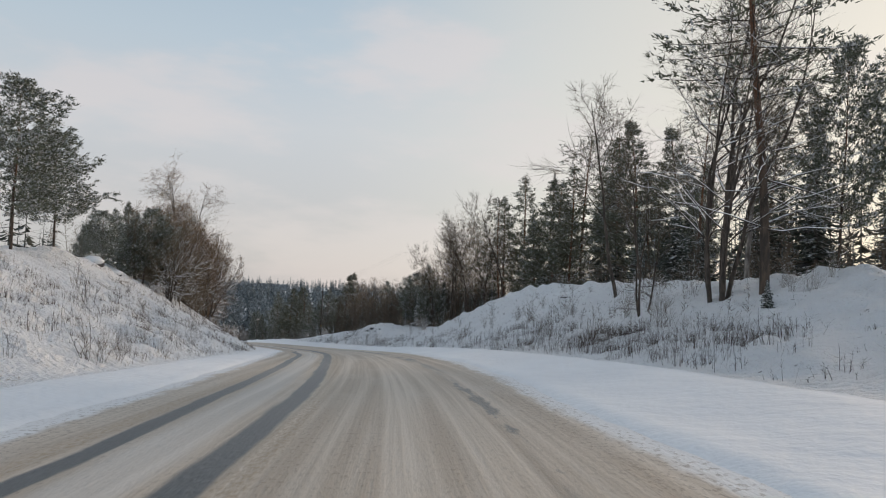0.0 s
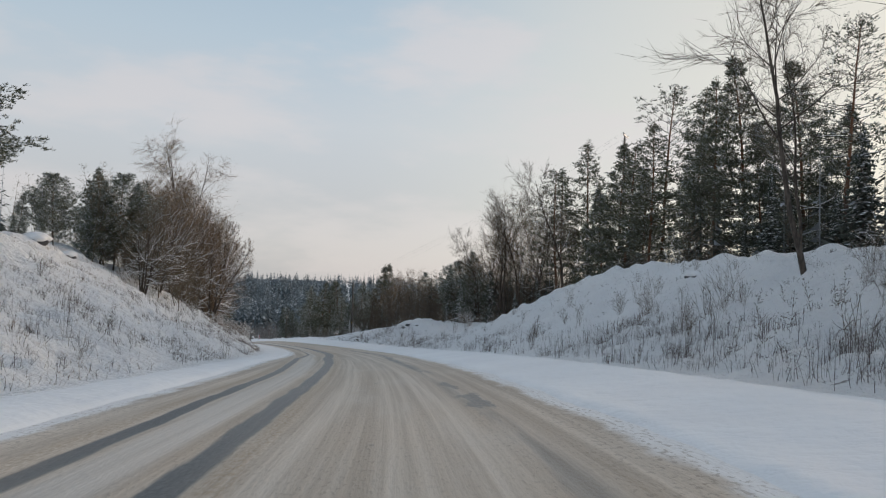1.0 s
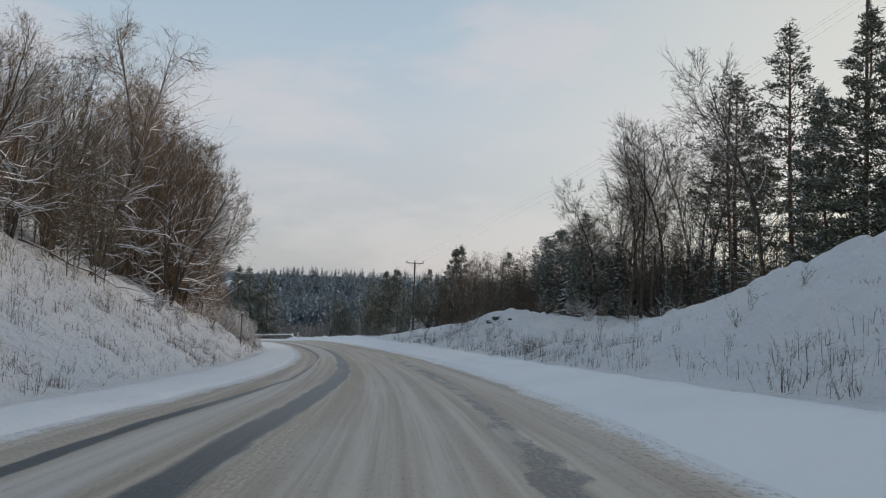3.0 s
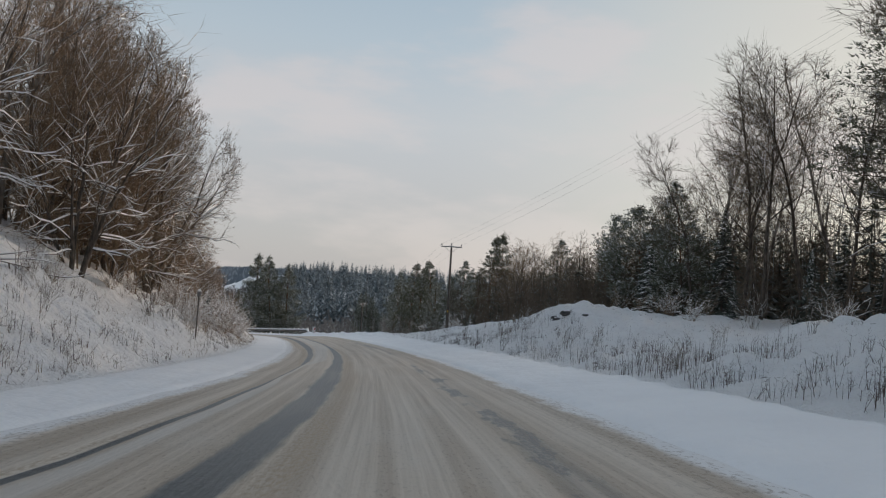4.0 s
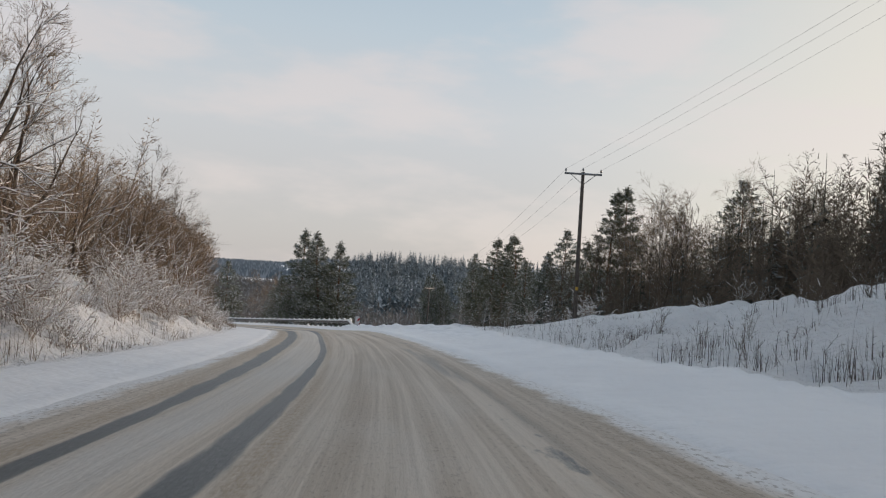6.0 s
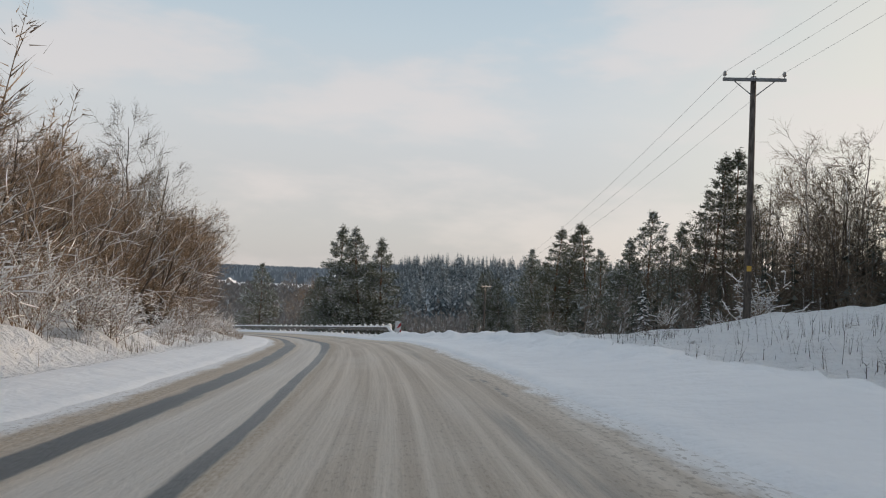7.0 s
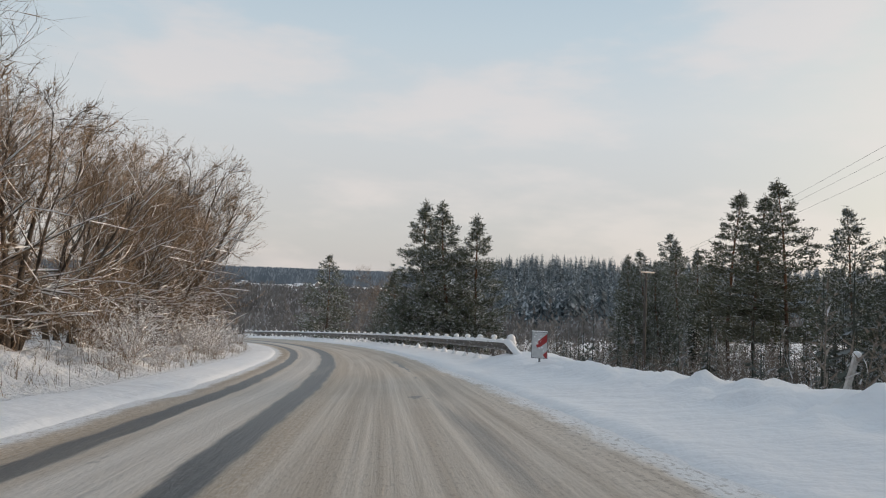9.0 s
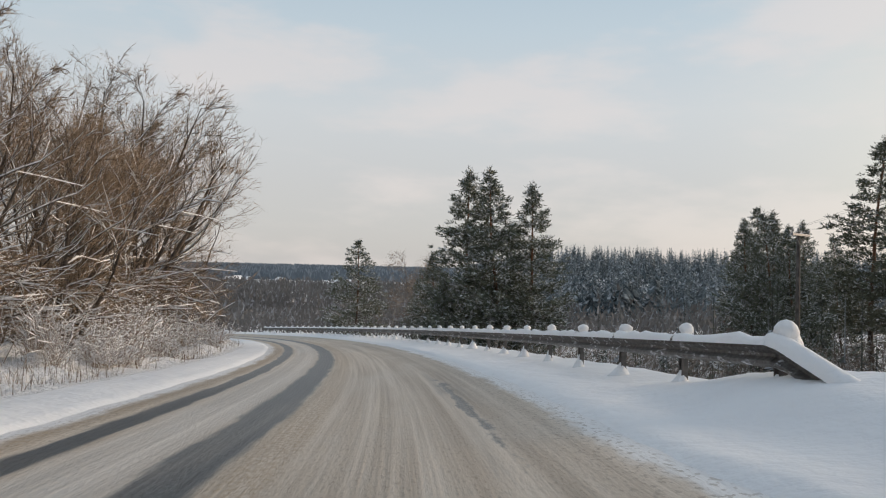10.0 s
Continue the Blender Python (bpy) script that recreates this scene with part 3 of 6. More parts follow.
class Geo:
    """Vertices and faces of one part."""

    def __init__(self):
        self.v, self.f = [], []

    def tri(self, a, b, c):
        n = len(self.v)
        self.v += [a, b, c]
        self.f.append((n, n + 1, n + 2))

    def quad(self, a, b, c, d):
        n = len(self.v)
        self.v += [a, b, c, d]
        self.f.append((n, n + 1, n + 2, n + 3))

    def tube(self, pts, radii, sides, cap=False):
        n0 = len(self.v)
        for k, p in enumerate(pts):
            d = (pts[min(k + 1, len(pts) - 1)] - pts[max(k - 1, 0)]).normalized()
            u = d.cross(Vector((0.31, 0.17, 0.93)) if abs(d.z) < 0.9 else Vector((0.97, 0.1, 0.2))).normalized()
            w = d.cross(u)
            for j in range(sides):
                a = 2 * math.pi * j / sides
                self.v.append(p + radii[k] * (math.cos(a) * u + math.sin(a) * w))
        for k in range(len(pts) - 1):
            for j in range(sides):
                a, b = n0 + k * sides + j, n0 + k * sides + (j + 1) % sides
                self.f.append((a, b, b + sides, a + sides))
        if cap:
            self.f.append(tuple(n0 + j for j in reversed(range(sides))))
            self.f.append(tuple(n0 + (len(pts) - 1) * sides + j for j in range(sides)))

    def box(self, m, x, y, z):
        n = len(self.v)
        for sx, sy, sz in ((-1, -1, -1), (1, -1, -1), (1, 1, -1), (-1, 1, -1), (-1, -1, 1), (1, -1, 1), (1, 1, 1), (-1, 1, 1)):
            self.v.append(m @ Vector((sx * x / 2, sy * y / 2, sz * z / 2)))
        for q in ((3, 2, 1, 0), (4, 5, 6, 7), (0, 1, 5, 4), (1, 2, 6, 5), (2, 3, 7, 6), (3, 0, 4, 7)):
            self.f.append(tuple(n + i for i in q))

    def ridge(self, pts, radii, load=1.0):
        """Snow that lies along the top of a branch."""
        n0 = len(self.v)
        for k, p in enumerate(pts):
            d = (pts[min(k + 1, len(pts) - 1)] - pts[max(k - 1, 0)])
            side = Vector((d.y, -d.x, 0))
            side = side.normalized() if side.length > 1e-5 else Vector((1, 0, 0))
            end = 0.5 if k in (0, len(pts) - 1) else 1.0
            w = max(radii[k] * 0.95, 0.012) * end
            tall = load * (0.014 + radii[k] * 0.55) * end * (0.75 + 0.5 * ((k * 7919 + n0) % 13) / 13)
            top = p + Vector((0, 0, radii[k] * 0.45))
            self.v += [top - side * w, top + Vector((0, 0, tall)), top + side * w]
        for k in range(len(pts) - 1):
            a = n0 + 3 * k
            self.f += [(a, a + 1, a + 4, a + 3), (a + 1, a + 2, a + 5, a + 4)]

    def blob(self, c, rx, ry, rz, rnd, rings=5, sides=9, wob=0.12):
        """A rounded lump of snow."""
        n0 = len(self.v)
        for i in range(rings + 1):
            a = math.pi * i / rings
            for j in range(sides):
                b = 2 * math.pi * j / sides
                k = 1 + rnd.uniform(-wob, wob) * math.sin(a)
                self.v.append(Vector((c[0] + k * rx * math.sin(a) * math.cos(b), c[1] + k * ry * math.sin(a) * math.sin(b), c[2] - rz * math.cos(a))))
        for i in range(rings):
            for j in range(sides):
                a, b = n0 + i * sides + j, n0 + i * sides + (j + 1) % sides
                self.f.append((a, b, b + sides, a + sides))

    def mesh(self, name, smooth=False):
        m = bpy.data.meshes.new(name)
        m.from_pydata([tuple(p) for p in self.v], [], self.f)
        m.update()
        if smooth:
            m.polygons.foreach_set("use_smooth", np.ones(len(m.polygons), dtype=bool))
        return m


def part(name, geo, material, parent, label="", smooth=False):
    ob = new(name, geo.mesh(name, smooth))
    ob.data.materials.append(material)
    ob.parent = parent
    if label:
        ob["label"] = label
    return ob


def thing(name, label, category, group=""):
    return tagged(new(name), label, category, group)


# ---------------- trees ----------------


def around(rnd, d, spread_deg):
    """A way that leaves d by about that angle."""
    u = d.orthogonal().normalized()
    u.rotate(Matrix.Rotation(rnd.uniform(0, 2 * math.pi), 3, d))
    a = radians(spread_deg)
    return (d * math.cos(a) + u * math.sin(a)).normalized()


def grow(rnd, p, d, length, r, bits, lift, wander):
    pts, radii = [p.copy()], [r]
    d = d.copy()
    for k in range(bits):
        d = (d + Vector((rnd.gauss(0, wander), rnd.gauss(0, wander), rnd.gauss(0, wander) + lift))).normalized()
        pts.append(pts[-1] + d * length / bits)
        radii.append(max(r * (1 - 0.85 * (k + 1) / bits), 0.006))
    return pts, radii


def along_path(pts, u):
    k = min(int(u * (len(pts) - 1)), len(pts) - 2)
    f = u * (len(pts) - 1) - k
    return pts[k].lerp(pts[k + 1], f), (pts[k + 1] - pts[k]).normalized()


def bare_tree(name, seed, height, stems, label, bark, twig, limbs=11, subs=7, sprays=5, twigs=5, low=0.16, opened=50, droop=0.0, load=1.0, lean=6, fan=14, reach=1.0, arch=0.0):
    """A leafless tree: stems, limbs, a haze of twigs, snow along the limbs."""
    rnd = random.Random(seed)
    root = thing(name, label, "tree", "leafless trees")
    crown, fine, snow = Geo(), Geo(), Geo()
    for k in range(stems):
        a = 2 * math.pi * (k + rnd.random() * 0.6) / stems
        tilt = radians(rnd.uniform(0.4, 1.0) * fan if stems > 1 else rnd.uniform(0, lean))
        d0 = Vector((math.cos(a) * math.sin(tilt), math.sin(a) * math.sin(tilt), math.cos(tilt)))
        h = height * rnd.uniform(0.74, 0.96) if k else height
        r0 = 0.0095 * h if stems == 1 else 0.0072 * h
        p0 = Vector((math.cos(a) * 0.25 * (stems > 1), math.sin(a) * 0.25 * (stems > 1), -0.5))
        pts, radii = grow(rnd, p0, d0, h * 0.93 + 0.5, r0, 9, 0.04, 0.08)
        trunk = Geo()
        trunk.tube(pts, radii, 7)
        part("trunk", trunk, bark, root, smooth=True)
        for i in range(limbs):
            u = low + (0.98 - low) * (i + rnd.random()) / limbs
            p, d = along_path(pts, u)
            way = around(rnd, d, rnd.uniform(0.7, 1.2) * opened * (1.25 - 0.45 * u))
            far = reach * h * rnd.uniform(0.24, 0.42) * (1.10 - 0.72 * u)
            bend = (0.06 - droop) if u > 0.45 else (0.05 - droop - arch * rnd.uniform(0.4, 1.2))
            q, rr = grow(rnd, p, way, far, r0 * 0.36 * (1.15 - u) + 0.008, 5, bend, 0.13)
            crown.tube(q, rr, 4)
            if rnd.random() < 0.9:
                snow.ridge(q, rr, load)
            for _ in range(subs):
                p2, d2 = along_path(q, rnd.uniform(0.15, 1.0))
                q2, r2 = grow(rnd, p2, around(rnd, d2, rnd.uniform(22, 60)), far * rnd.uniform(0.25, 0.55), max(rr[0] * 0.30, 0.011), 3, bend, 0.14)
                crown.tube(q2, r2, 3)
                if rnd.random() < 0.5 * load:
                    snow.ridge(q2, [v * 1.15 for v in r2], load)
                for _ in range(sprays):
                    p3, d3 = along_path(q2, rnd.uniform(0.1, 1.0))
                    w3 = around(rnd, d3, rnd.uniform(12, 50))
                    w3.z += 0.03 - 3.5 * droop
                    w3.normalize()
                    l3 = far * rnd.uniform(0.14, 0.32) + 0.25
                    wide = w3.cross(Vector((rnd.random(), rnd.random(), rnd.random()))).normalized() * 0.011
                    fine.tri(p3 - wide, p3 + wide, p3 + w3 * l3)
                    for _ in range(twigs):
                        p4 = p3 + w3 * l3 * rnd.uniform(0.05, 0.95)
                        w4 = around(rnd, w3, rnd.uniform(12, 55))
                        w4.z += 0.02 - 4.0 * droop
                        side = w4.cross(Vector((rnd.random(), rnd.random(), rnd.random()))).normalized() * 0.0085
                        fine.tri(p4 - side, p4 + side, p4 + w4 * l3 * rnd.uniform(0.4, 1.0))
                        if rnd.random() < 0.05 * load:
                            s3 = Vector((0.03, 0.0, 0.0))
                            snow.tri(p4 + s3 * rnd.uniform(0.5, 1.4), p4 - s3, p4 + w4 * 0.12 + Vector((0, 0.02, 0.03)))
    part("crown", crown, bark, root)
    tagged(part("twig_haze", fine, twig, root, "fine bare brown twigs"), kind="stuff")
    tagged(part("snow_cover", snow, SNOW, root, "white snow on the limbs"), kind="stuff")
    return root


def fan_tree(name, seed, height, stems, label, bark, twig, limbs=9, subs=7, sprays=6, twigs=4, wide=0.42, load=1.6, lean=0.22, fan=34, low=0.10, arch=0.10, thin=0.0085, stout=1.0):
    """A broad leafless tree: stems that fan out, long limbs sweeping sideways under snow, a close haze of twigs in a rounded crown.
    It leans towards its own +x."""
    rnd = random.Random(seed)
    root = thing(name, label, "tree", "leafless trees")
    crown, fine, snow = Geo(), Geo(), Geo()

    def room(p):
        """How far inside the crown's outline a place lies: 1 at the outline."""
        z = min(max(p.z / height, 0.0), 1.1)
        r = wide * height * float(np.interp(z, [0, 0.08, 0.3, 0.55, 0.8, 0.95, 1.0, 1.1], [0.35, 0.7, 1.0, 1.0, 0.72, 0.34, 0.12, 0.02]))
        return math.hypot(p.x - lean * height * min(z, 0.8) * 0.7, p.y) / r

    for k in range(stems):
        a = 2 * math.pi * (k + rnd.random() * 0.7) / stems
        tilt = radians(rnd.uniform(0.25, 1.0) * fan) if k else radians(5)
        d0 = Vector((math.cos(a) * math.sin(tilt) + lean * 0.8, math.sin(a) * math.sin(tilt), math.cos(tilt))).normalized()
        h = height * (rnd.uniform(0.66, 0.9) if k else 0.97)
        r0 = (0.0080 * h + 0.02) * stout
        pts, radii = grow(rnd, Vector((math.cos(a) * 0.3, math.sin(a) * 0.3, -0.5)), d0, h + 0.4, r0, 9, 0.07, 0.085)
        while room(pts[-1]) > 1.05 and len(pts) > 6:
            pts, radii = pts[:-1], radii[:-1]
        radii = [r0 * (1 - 0.92 * j / (len(pts) - 1)) for j in range(len(pts))]
        trunk = Geo()
        trunk.tube(pts, radii, 6)
        part("trunk", trunk, bark, root, smooth=True)
        for i in range(limbs):
            u = low + (1.0 - low) * (i + rnd.random()) / limbs
            p, d = along_path(pts, min(u, 0.995))
            way = around(rnd, d, rnd.uniform(38, 72) * (1.15 - 0.4 * u) if u < 0.45 else rnd.uniform(20, 44))
            way = (way + Vector((lean * 0.7, 0, -0.12 if u < 0.5 else 0.1))).normalized()
            far = height * rnd.uniform(0.22, 0.44) * (1.15 - 0.75 * u)
            bend = 0.03 - arch * rnd.uniform(0.2, 1.2) if u < 0.5 else 0.06
            q, rr = grow(rnd, p, way, far, r0 * 0.32 * (1.15 - u) + 0.010, 6, bend, 0.20 if u < 0.45 else 0.11)
            if u < 0.6:
                q[-1].z += far * 0.07
            while room(q[-1]) > 1.08 and len(q) > 3:
                q, rr = q[:-1], rr[:-1]
            rr = [rr[0] * (1 - 0.85 * j / (len(q) - 1)) for j in range(len(q))]
            crown.tube(q, rr, 3)
            hold = 0.92 if u < 0.6 else 0.35
            if rnd.random() < hold:
                snow.ridge(q, rr, load)
            for _ in range(subs):
                p2, d2 = along_path(q, rnd.uniform(0.12, 1.0))
                w2 = around(rnd, d2, rnd.uniform(20, 58))
                q2, r2 = grow(rnd, p2, w2, far * rnd.uniform(0.28, 0.6) + 0.3, min(max(rr[0] * 0.30, 0.010), 0.015), 2, bend + 0.03, 0.22 if u < 0.45 else 0.13)
                if room(q2[-1]) > 1.12:
                    q2 = [q2[0], q2[0].lerp(q2[1], 0.5), q2[0].lerp(q2[2], 0.5)]
                e2 = (q2[2] - q2[0]).cross(Vector((rnd.random(), rnd.random(), rnd.random()))).normalized() * r2[0]
                crown.quad(q2[0] - e2, q2[0] + e2, q2[1] + e2 * 0.7, q2[1] - e2 * 0.7)
                crown.tri(q2[1] - e2 * 0.7, q2[1] + e2 * 0.7, q2[2])
                if rnd.random() < min(0.28 * load, 0.7) * hold:
                    snow.ridge(q2, [0.012, 0.012, 0.009], load * rnd.uniform(0.8, 1.3))
                for _ in range(sprays):
                    p3, d3 = along_path(q2, rnd.uniform(0.05, 1.0))
                    w3 = around(rnd, d3, rnd.uniform(12, 50))
                    w3.z += 0.10 if u > 0.4 else -0.02
                    w3.normalize()
                    l3 = far * rnd.uniform(0.09, 0.20) + 0.34
                    if room(p3 + w3 * l3) > rnd.uniform(0.98, 1.16):
                        l3 *= 0.5
                    flat_way = w3.cross(Vector((rnd.random(), rnd.random(), rnd.random()))).normalized()
                    fine.tri(p3 - flat_way * thin * 1.05, p3 + flat_way * thin * 1.05, p3 + w3 * l3)
                    for _ in range(twigs):
                        p4 = p3 + w3 * l3 * rnd.uniform(0.05, 0.95)
                        w4 = around(rnd, w3, rnd.uniform(18, 62))
                        side = w4.cross(Vector((rnd.random(), rnd.random(), rnd.random()))).normalized() * thin
                        fine.tri(p4 - side, p4 + side, p4 + w4 * l3 * rnd.uniform(0.35, 0.8))
    part("crown", crown, bark, root)
    tagged(part("twig_haze", fine, twig, root, "fine bare brown twigs"), kind="stuff")
    tagged(part("snow_cover", snow, SNOW, root, "white snow on the limbs"), kind="stuff")
    return root


def puff(rnd, g, snow, c, size, spikes, flakes, out, fat=1.0):
    """A flat-topped tuft of pine needles that points outwards and up, with snow lying on it."""
    for _ in range(spikes):
        w = Vector((rnd.gauss(out.x * 0.7, 0.6), rnd.gauss(out.y * 0.7, 0.6), rnd.gauss(0.42, 0.40))).normalized()
        side = w.cross(Vector((rnd.gauss(0, 1), rnd.gauss(0, 1), rnd.gauss(0, 1)))).normalized() * size * fat * rnd.uniform(0.06, 0.11)
        b = c + Vector((rnd.gauss(0, 0.38), rnd.gauss(0, 0.38), rnd.gauss(0, 0.17))) * size
        g.tri(b - side, b + side, b + w * size * rnd.uniform(0.5, 0.95))
    for _ in range(flakes):
        b = c + Vector((rnd.gauss(0, 0.30), rnd.gauss(0, 0.30), 0.16 + rnd.random() * 0.16)) * size
        a, e = rnd.uniform(0, 6.28), size * rnd.uniform(0.16, 0.36)
        x = Vector((math.cos(a), math.sin(a), rnd.gauss(0, 0.16))) * e
        y = Vector((-math.sin(a), math.cos(a), rnd.gauss(0, 0.16))) * e * 0.65
        snow.quad(b - x, b - y, b + x + Vector((0, 0, -0.1 * e)), b + y)


def pine_tree(name, seed, height, label, crown=0.42, wide=0.2, flakes=2, dense=1.0, dead=4, lean=2.0, fat=1.0, taper=0.62, leaf=None):
    """A Scots pine: bare lower stem, an open crown of needle tufts on layered limbs."""
    rnd = random.Random(seed)
    root = thing(name, label, "tree", "pine trees")
    trunk, limbs, needles, snow = Geo(), Geo(), Geo(), Geo()
    a = rnd.uniform(0, 6.28)
    d0 = Vector((math.sin(radians(lean)) * math.cos(a), math.sin(radians(lean)) * math.sin(a), 1)).normalized()
    pts, radii = grow(rnd, Vector((0, 0, -0.5)), d0, height + 0.1, 0.0105 * height, 10, 0.05, 0.03)
    trunk.tube(pts, radii, 8)
    # limbs in uneven layers; each carries flat sprays of tufts towards its end
    layers = int((1 - crown) * height / 0.66) + 4
    for i in range(layers):
        v = min((i + rnd.uniform(0.0, 0.7)) / layers, 0.99)
        start = rnd.uniform(0, 6.283)
        arms = rnd.choice((4, 5, 5, 6))
        heavy = rnd.uniform(0.72, 1.12) if dense < 1.3 else rnd.uniform(0.88, 1.10)
        for k in range(arms):
            if rnd.random() < 0.10:
                continue
            vv = min(max(v + rnd.gauss(0, 0.010 if leaf is None else 0.026), 0.0), 0.99)
            p, d = along_path(pts, min(crown + (0.985 - crown) * vv, 0.99))
            turn = start + 6.283 * k / arms + rnd.gauss(0, 0.25)
            out = Vector((math.cos(turn), math.sin(turn), 0))
            far = height * wide * (1 - vv**1.7) ** taper * (0.62 + 0.38 * min(1, vv / 0.25)) * heavy * rnd.uniform(0.62, 1.18) + 0.22 * (1 - 0.7 * vv)
            way = Vector((out.x, out.y, (rnd.uniform(-0.20, 0.22) if leaf is None else rnd.uniform(-0.05, 0.42)) + 0.5 * vv * vv + 1.1 * vv**5)).normalized()
            q, rr = grow(rnd, p, way, far, 0.014 + 0.0016 * height * (1 - vv), 4, 0.07, 0.09)
            limbs.tube(q, rr, 3)
            if rnd.random() < 0.30 + 0.08 * flakes:
                snow.ridge(q, rr, 0.9)
            n = max(2, int(dense * (1.6 + far * 3.0)))
            for j in range(n):
                w = 0.30 + 0.70 * (j + rnd.random()) / n
                c, way2 = along_path(q, min(w, 1.0))
                span = (0.30 * far * (1.15 - 0.75 * w) + 0.16 * (1 - 0.7 * vv)) * rnd.uniform(0.3, 1.1)
                c = c + Vector((-out.y, out.x, 0)) * span * (1 if j % 2 else -1) + out * span * 0.5 + Vector((0, 0, rnd.gauss(0.03, 0.10 if leaf is None else 0.16) * (0.5 + 0.3 * far)))
                puff(rnd, needles, snow, c, rnd.uniform(0.30, 0.46) * (1 - 0.25 * vv), int(10 * min(dense, 1.2)), flakes if rnd.random() < 0.62 else 0, out, fat)
    for k in range(7):
        c = pts[-1] + Vector((rnd.gauss(0, 0.10), rnd.gauss(0, 0.10), 0.15 - 0.16 * k))
        puff(rnd, needles, snow, c, 0.24 + 0.035 * k, 10, flakes if k > 2 else 0, Vector((0, 0, 1)))
    for _ in range(dead):
        p, d = along_path(pts, rnd.uniform(0.12, crown))
        turn = rnd.uniform(0, 2 * math.pi)
        q, rr = grow(rnd, p, Vector((math.cos(turn), math.sin(turn), rnd.uniform(-0.2, 0.3))), height * rnd.uniform(0.08, 0.2), 0.03, 4, 0.0, 0.16)
        limbs.tube(q, rr, 4)
        snow.ridge(q, rr, 1.2)
        for _ in range(5):
            p2, d2 = along_path(q, rnd.uniform(0.3, 1.0))
            q2, r2 = grow(rnd, p2, around(rnd, d2, 45), height * 0.05, 0.012, 2, 0, 0.15)
            limbs.tube(q2, r2, 3)
    part("trunk", trunk, PINE_BARK, root, "reddish scaly trunk", smooth=True)
    tagged(part("limb_frame", limbs, DARK_BARK, root), kind="stuff")
    tagged(part("crown", needles, leaf or NEEDLE, root, "frosted green needle tufts" if leaf else "dark green needle tufts"), kind="stuff")
    tagged(part("snow_cover", snow, SNOW, root, "white snow on the tufts"), kind="stuff")
    return root


def spruce_tree(name, seed, height, label, wide=0.19, flakes=2):
    """A spruce: a cone of drooping sprays with snow on their tops."""
    rnd = random.Random(seed)
    root = thing(name, label, "tree", "spruce trees")
    trunk, needles, snow = Geo(), Geo(), Geo()
    pts, radii = grow(rnd, Vector((0, 0, -0.4)), Vector((0, 0, 1)), height + 0.4, 0.011 * height + 0.02, 6, 0.05, 0.015)
    trunk.tube(pts, radii, 7)
    whorls = int(16 + height * 2.1)
    for i in range(whorls):
        for k in range(7):
            v = rnd.random() ** 0.9 if k % 2 else (i + rnd.random() * 1.3) / (whorls + 0.4)
            v = min(v, 0.995)
            z = height * (0.04 + 0.95 * v)
            far = height * wide * max(1 - v, 0.0) ** 0.85 * rnd.uniform(0.55, 1.2) + 0.12
            a = rnd.uniform(0, 2 * math.pi)
            out = Vector((math.cos(a), math.sin(a), 0))
            side = Vector((-out.y, out.x, 0))
            l1 = far * rnd.uniform(0.7, 1.1)
            base = Vector((0, 0, z))
            bits = 3
            for j in range(bits):
                f0, f1 = j / bits, (j + 1) / bits
                p, q = base + out * l1 * f0, base + out * l1 * f1
                p.z -= 0.30 * l1 * f0 * (1.3 - f0 * 0.6)
                q.z -= 0.30 * l1 * f1 * (1.3 - f1 * 0.6)
                w = l1 * 0.26 * (1.15 - f0 * 0.8)
                for sgn in (-1, 1):
                    needles.tri(p, q, p.lerp(q, 0.75) + side * sgn * w + Vector((0, 0, -0.10 - 0.2 * w * rnd.random())))
                needles.tri(p, q, p.lerp(q, 0.5) + Vector((0, 0, -0.16 - 0.18 * rnd.random())))
                if rnd.random() < 0.30 * flakes:
                    m = p.lerp(q, 0.6) + Vector((0, 0, 0.03))
                    e = w * rnd.uniform(0.35, 0.7) * (1 + 0.22 * max(flakes - 2, 0))
                    snow.quad(m - side * e, m - out * e * 0.9 + Vector((0, 0, 0.04)), m + side * e, m + out * e * 1.1 - Vector((0, 0, 0.06)))
    part("trunk", trunk, DARK_BARK, root, smooth=True)
    tagged(part("crown", needles, SPRUCE_NEEDLE, root, "dark green drooping sprays"), kind="stuff")
    tagged(part("snow_cover", snow, SNOW, root, "white snow on the sprays"), kind="stuff")
    return root


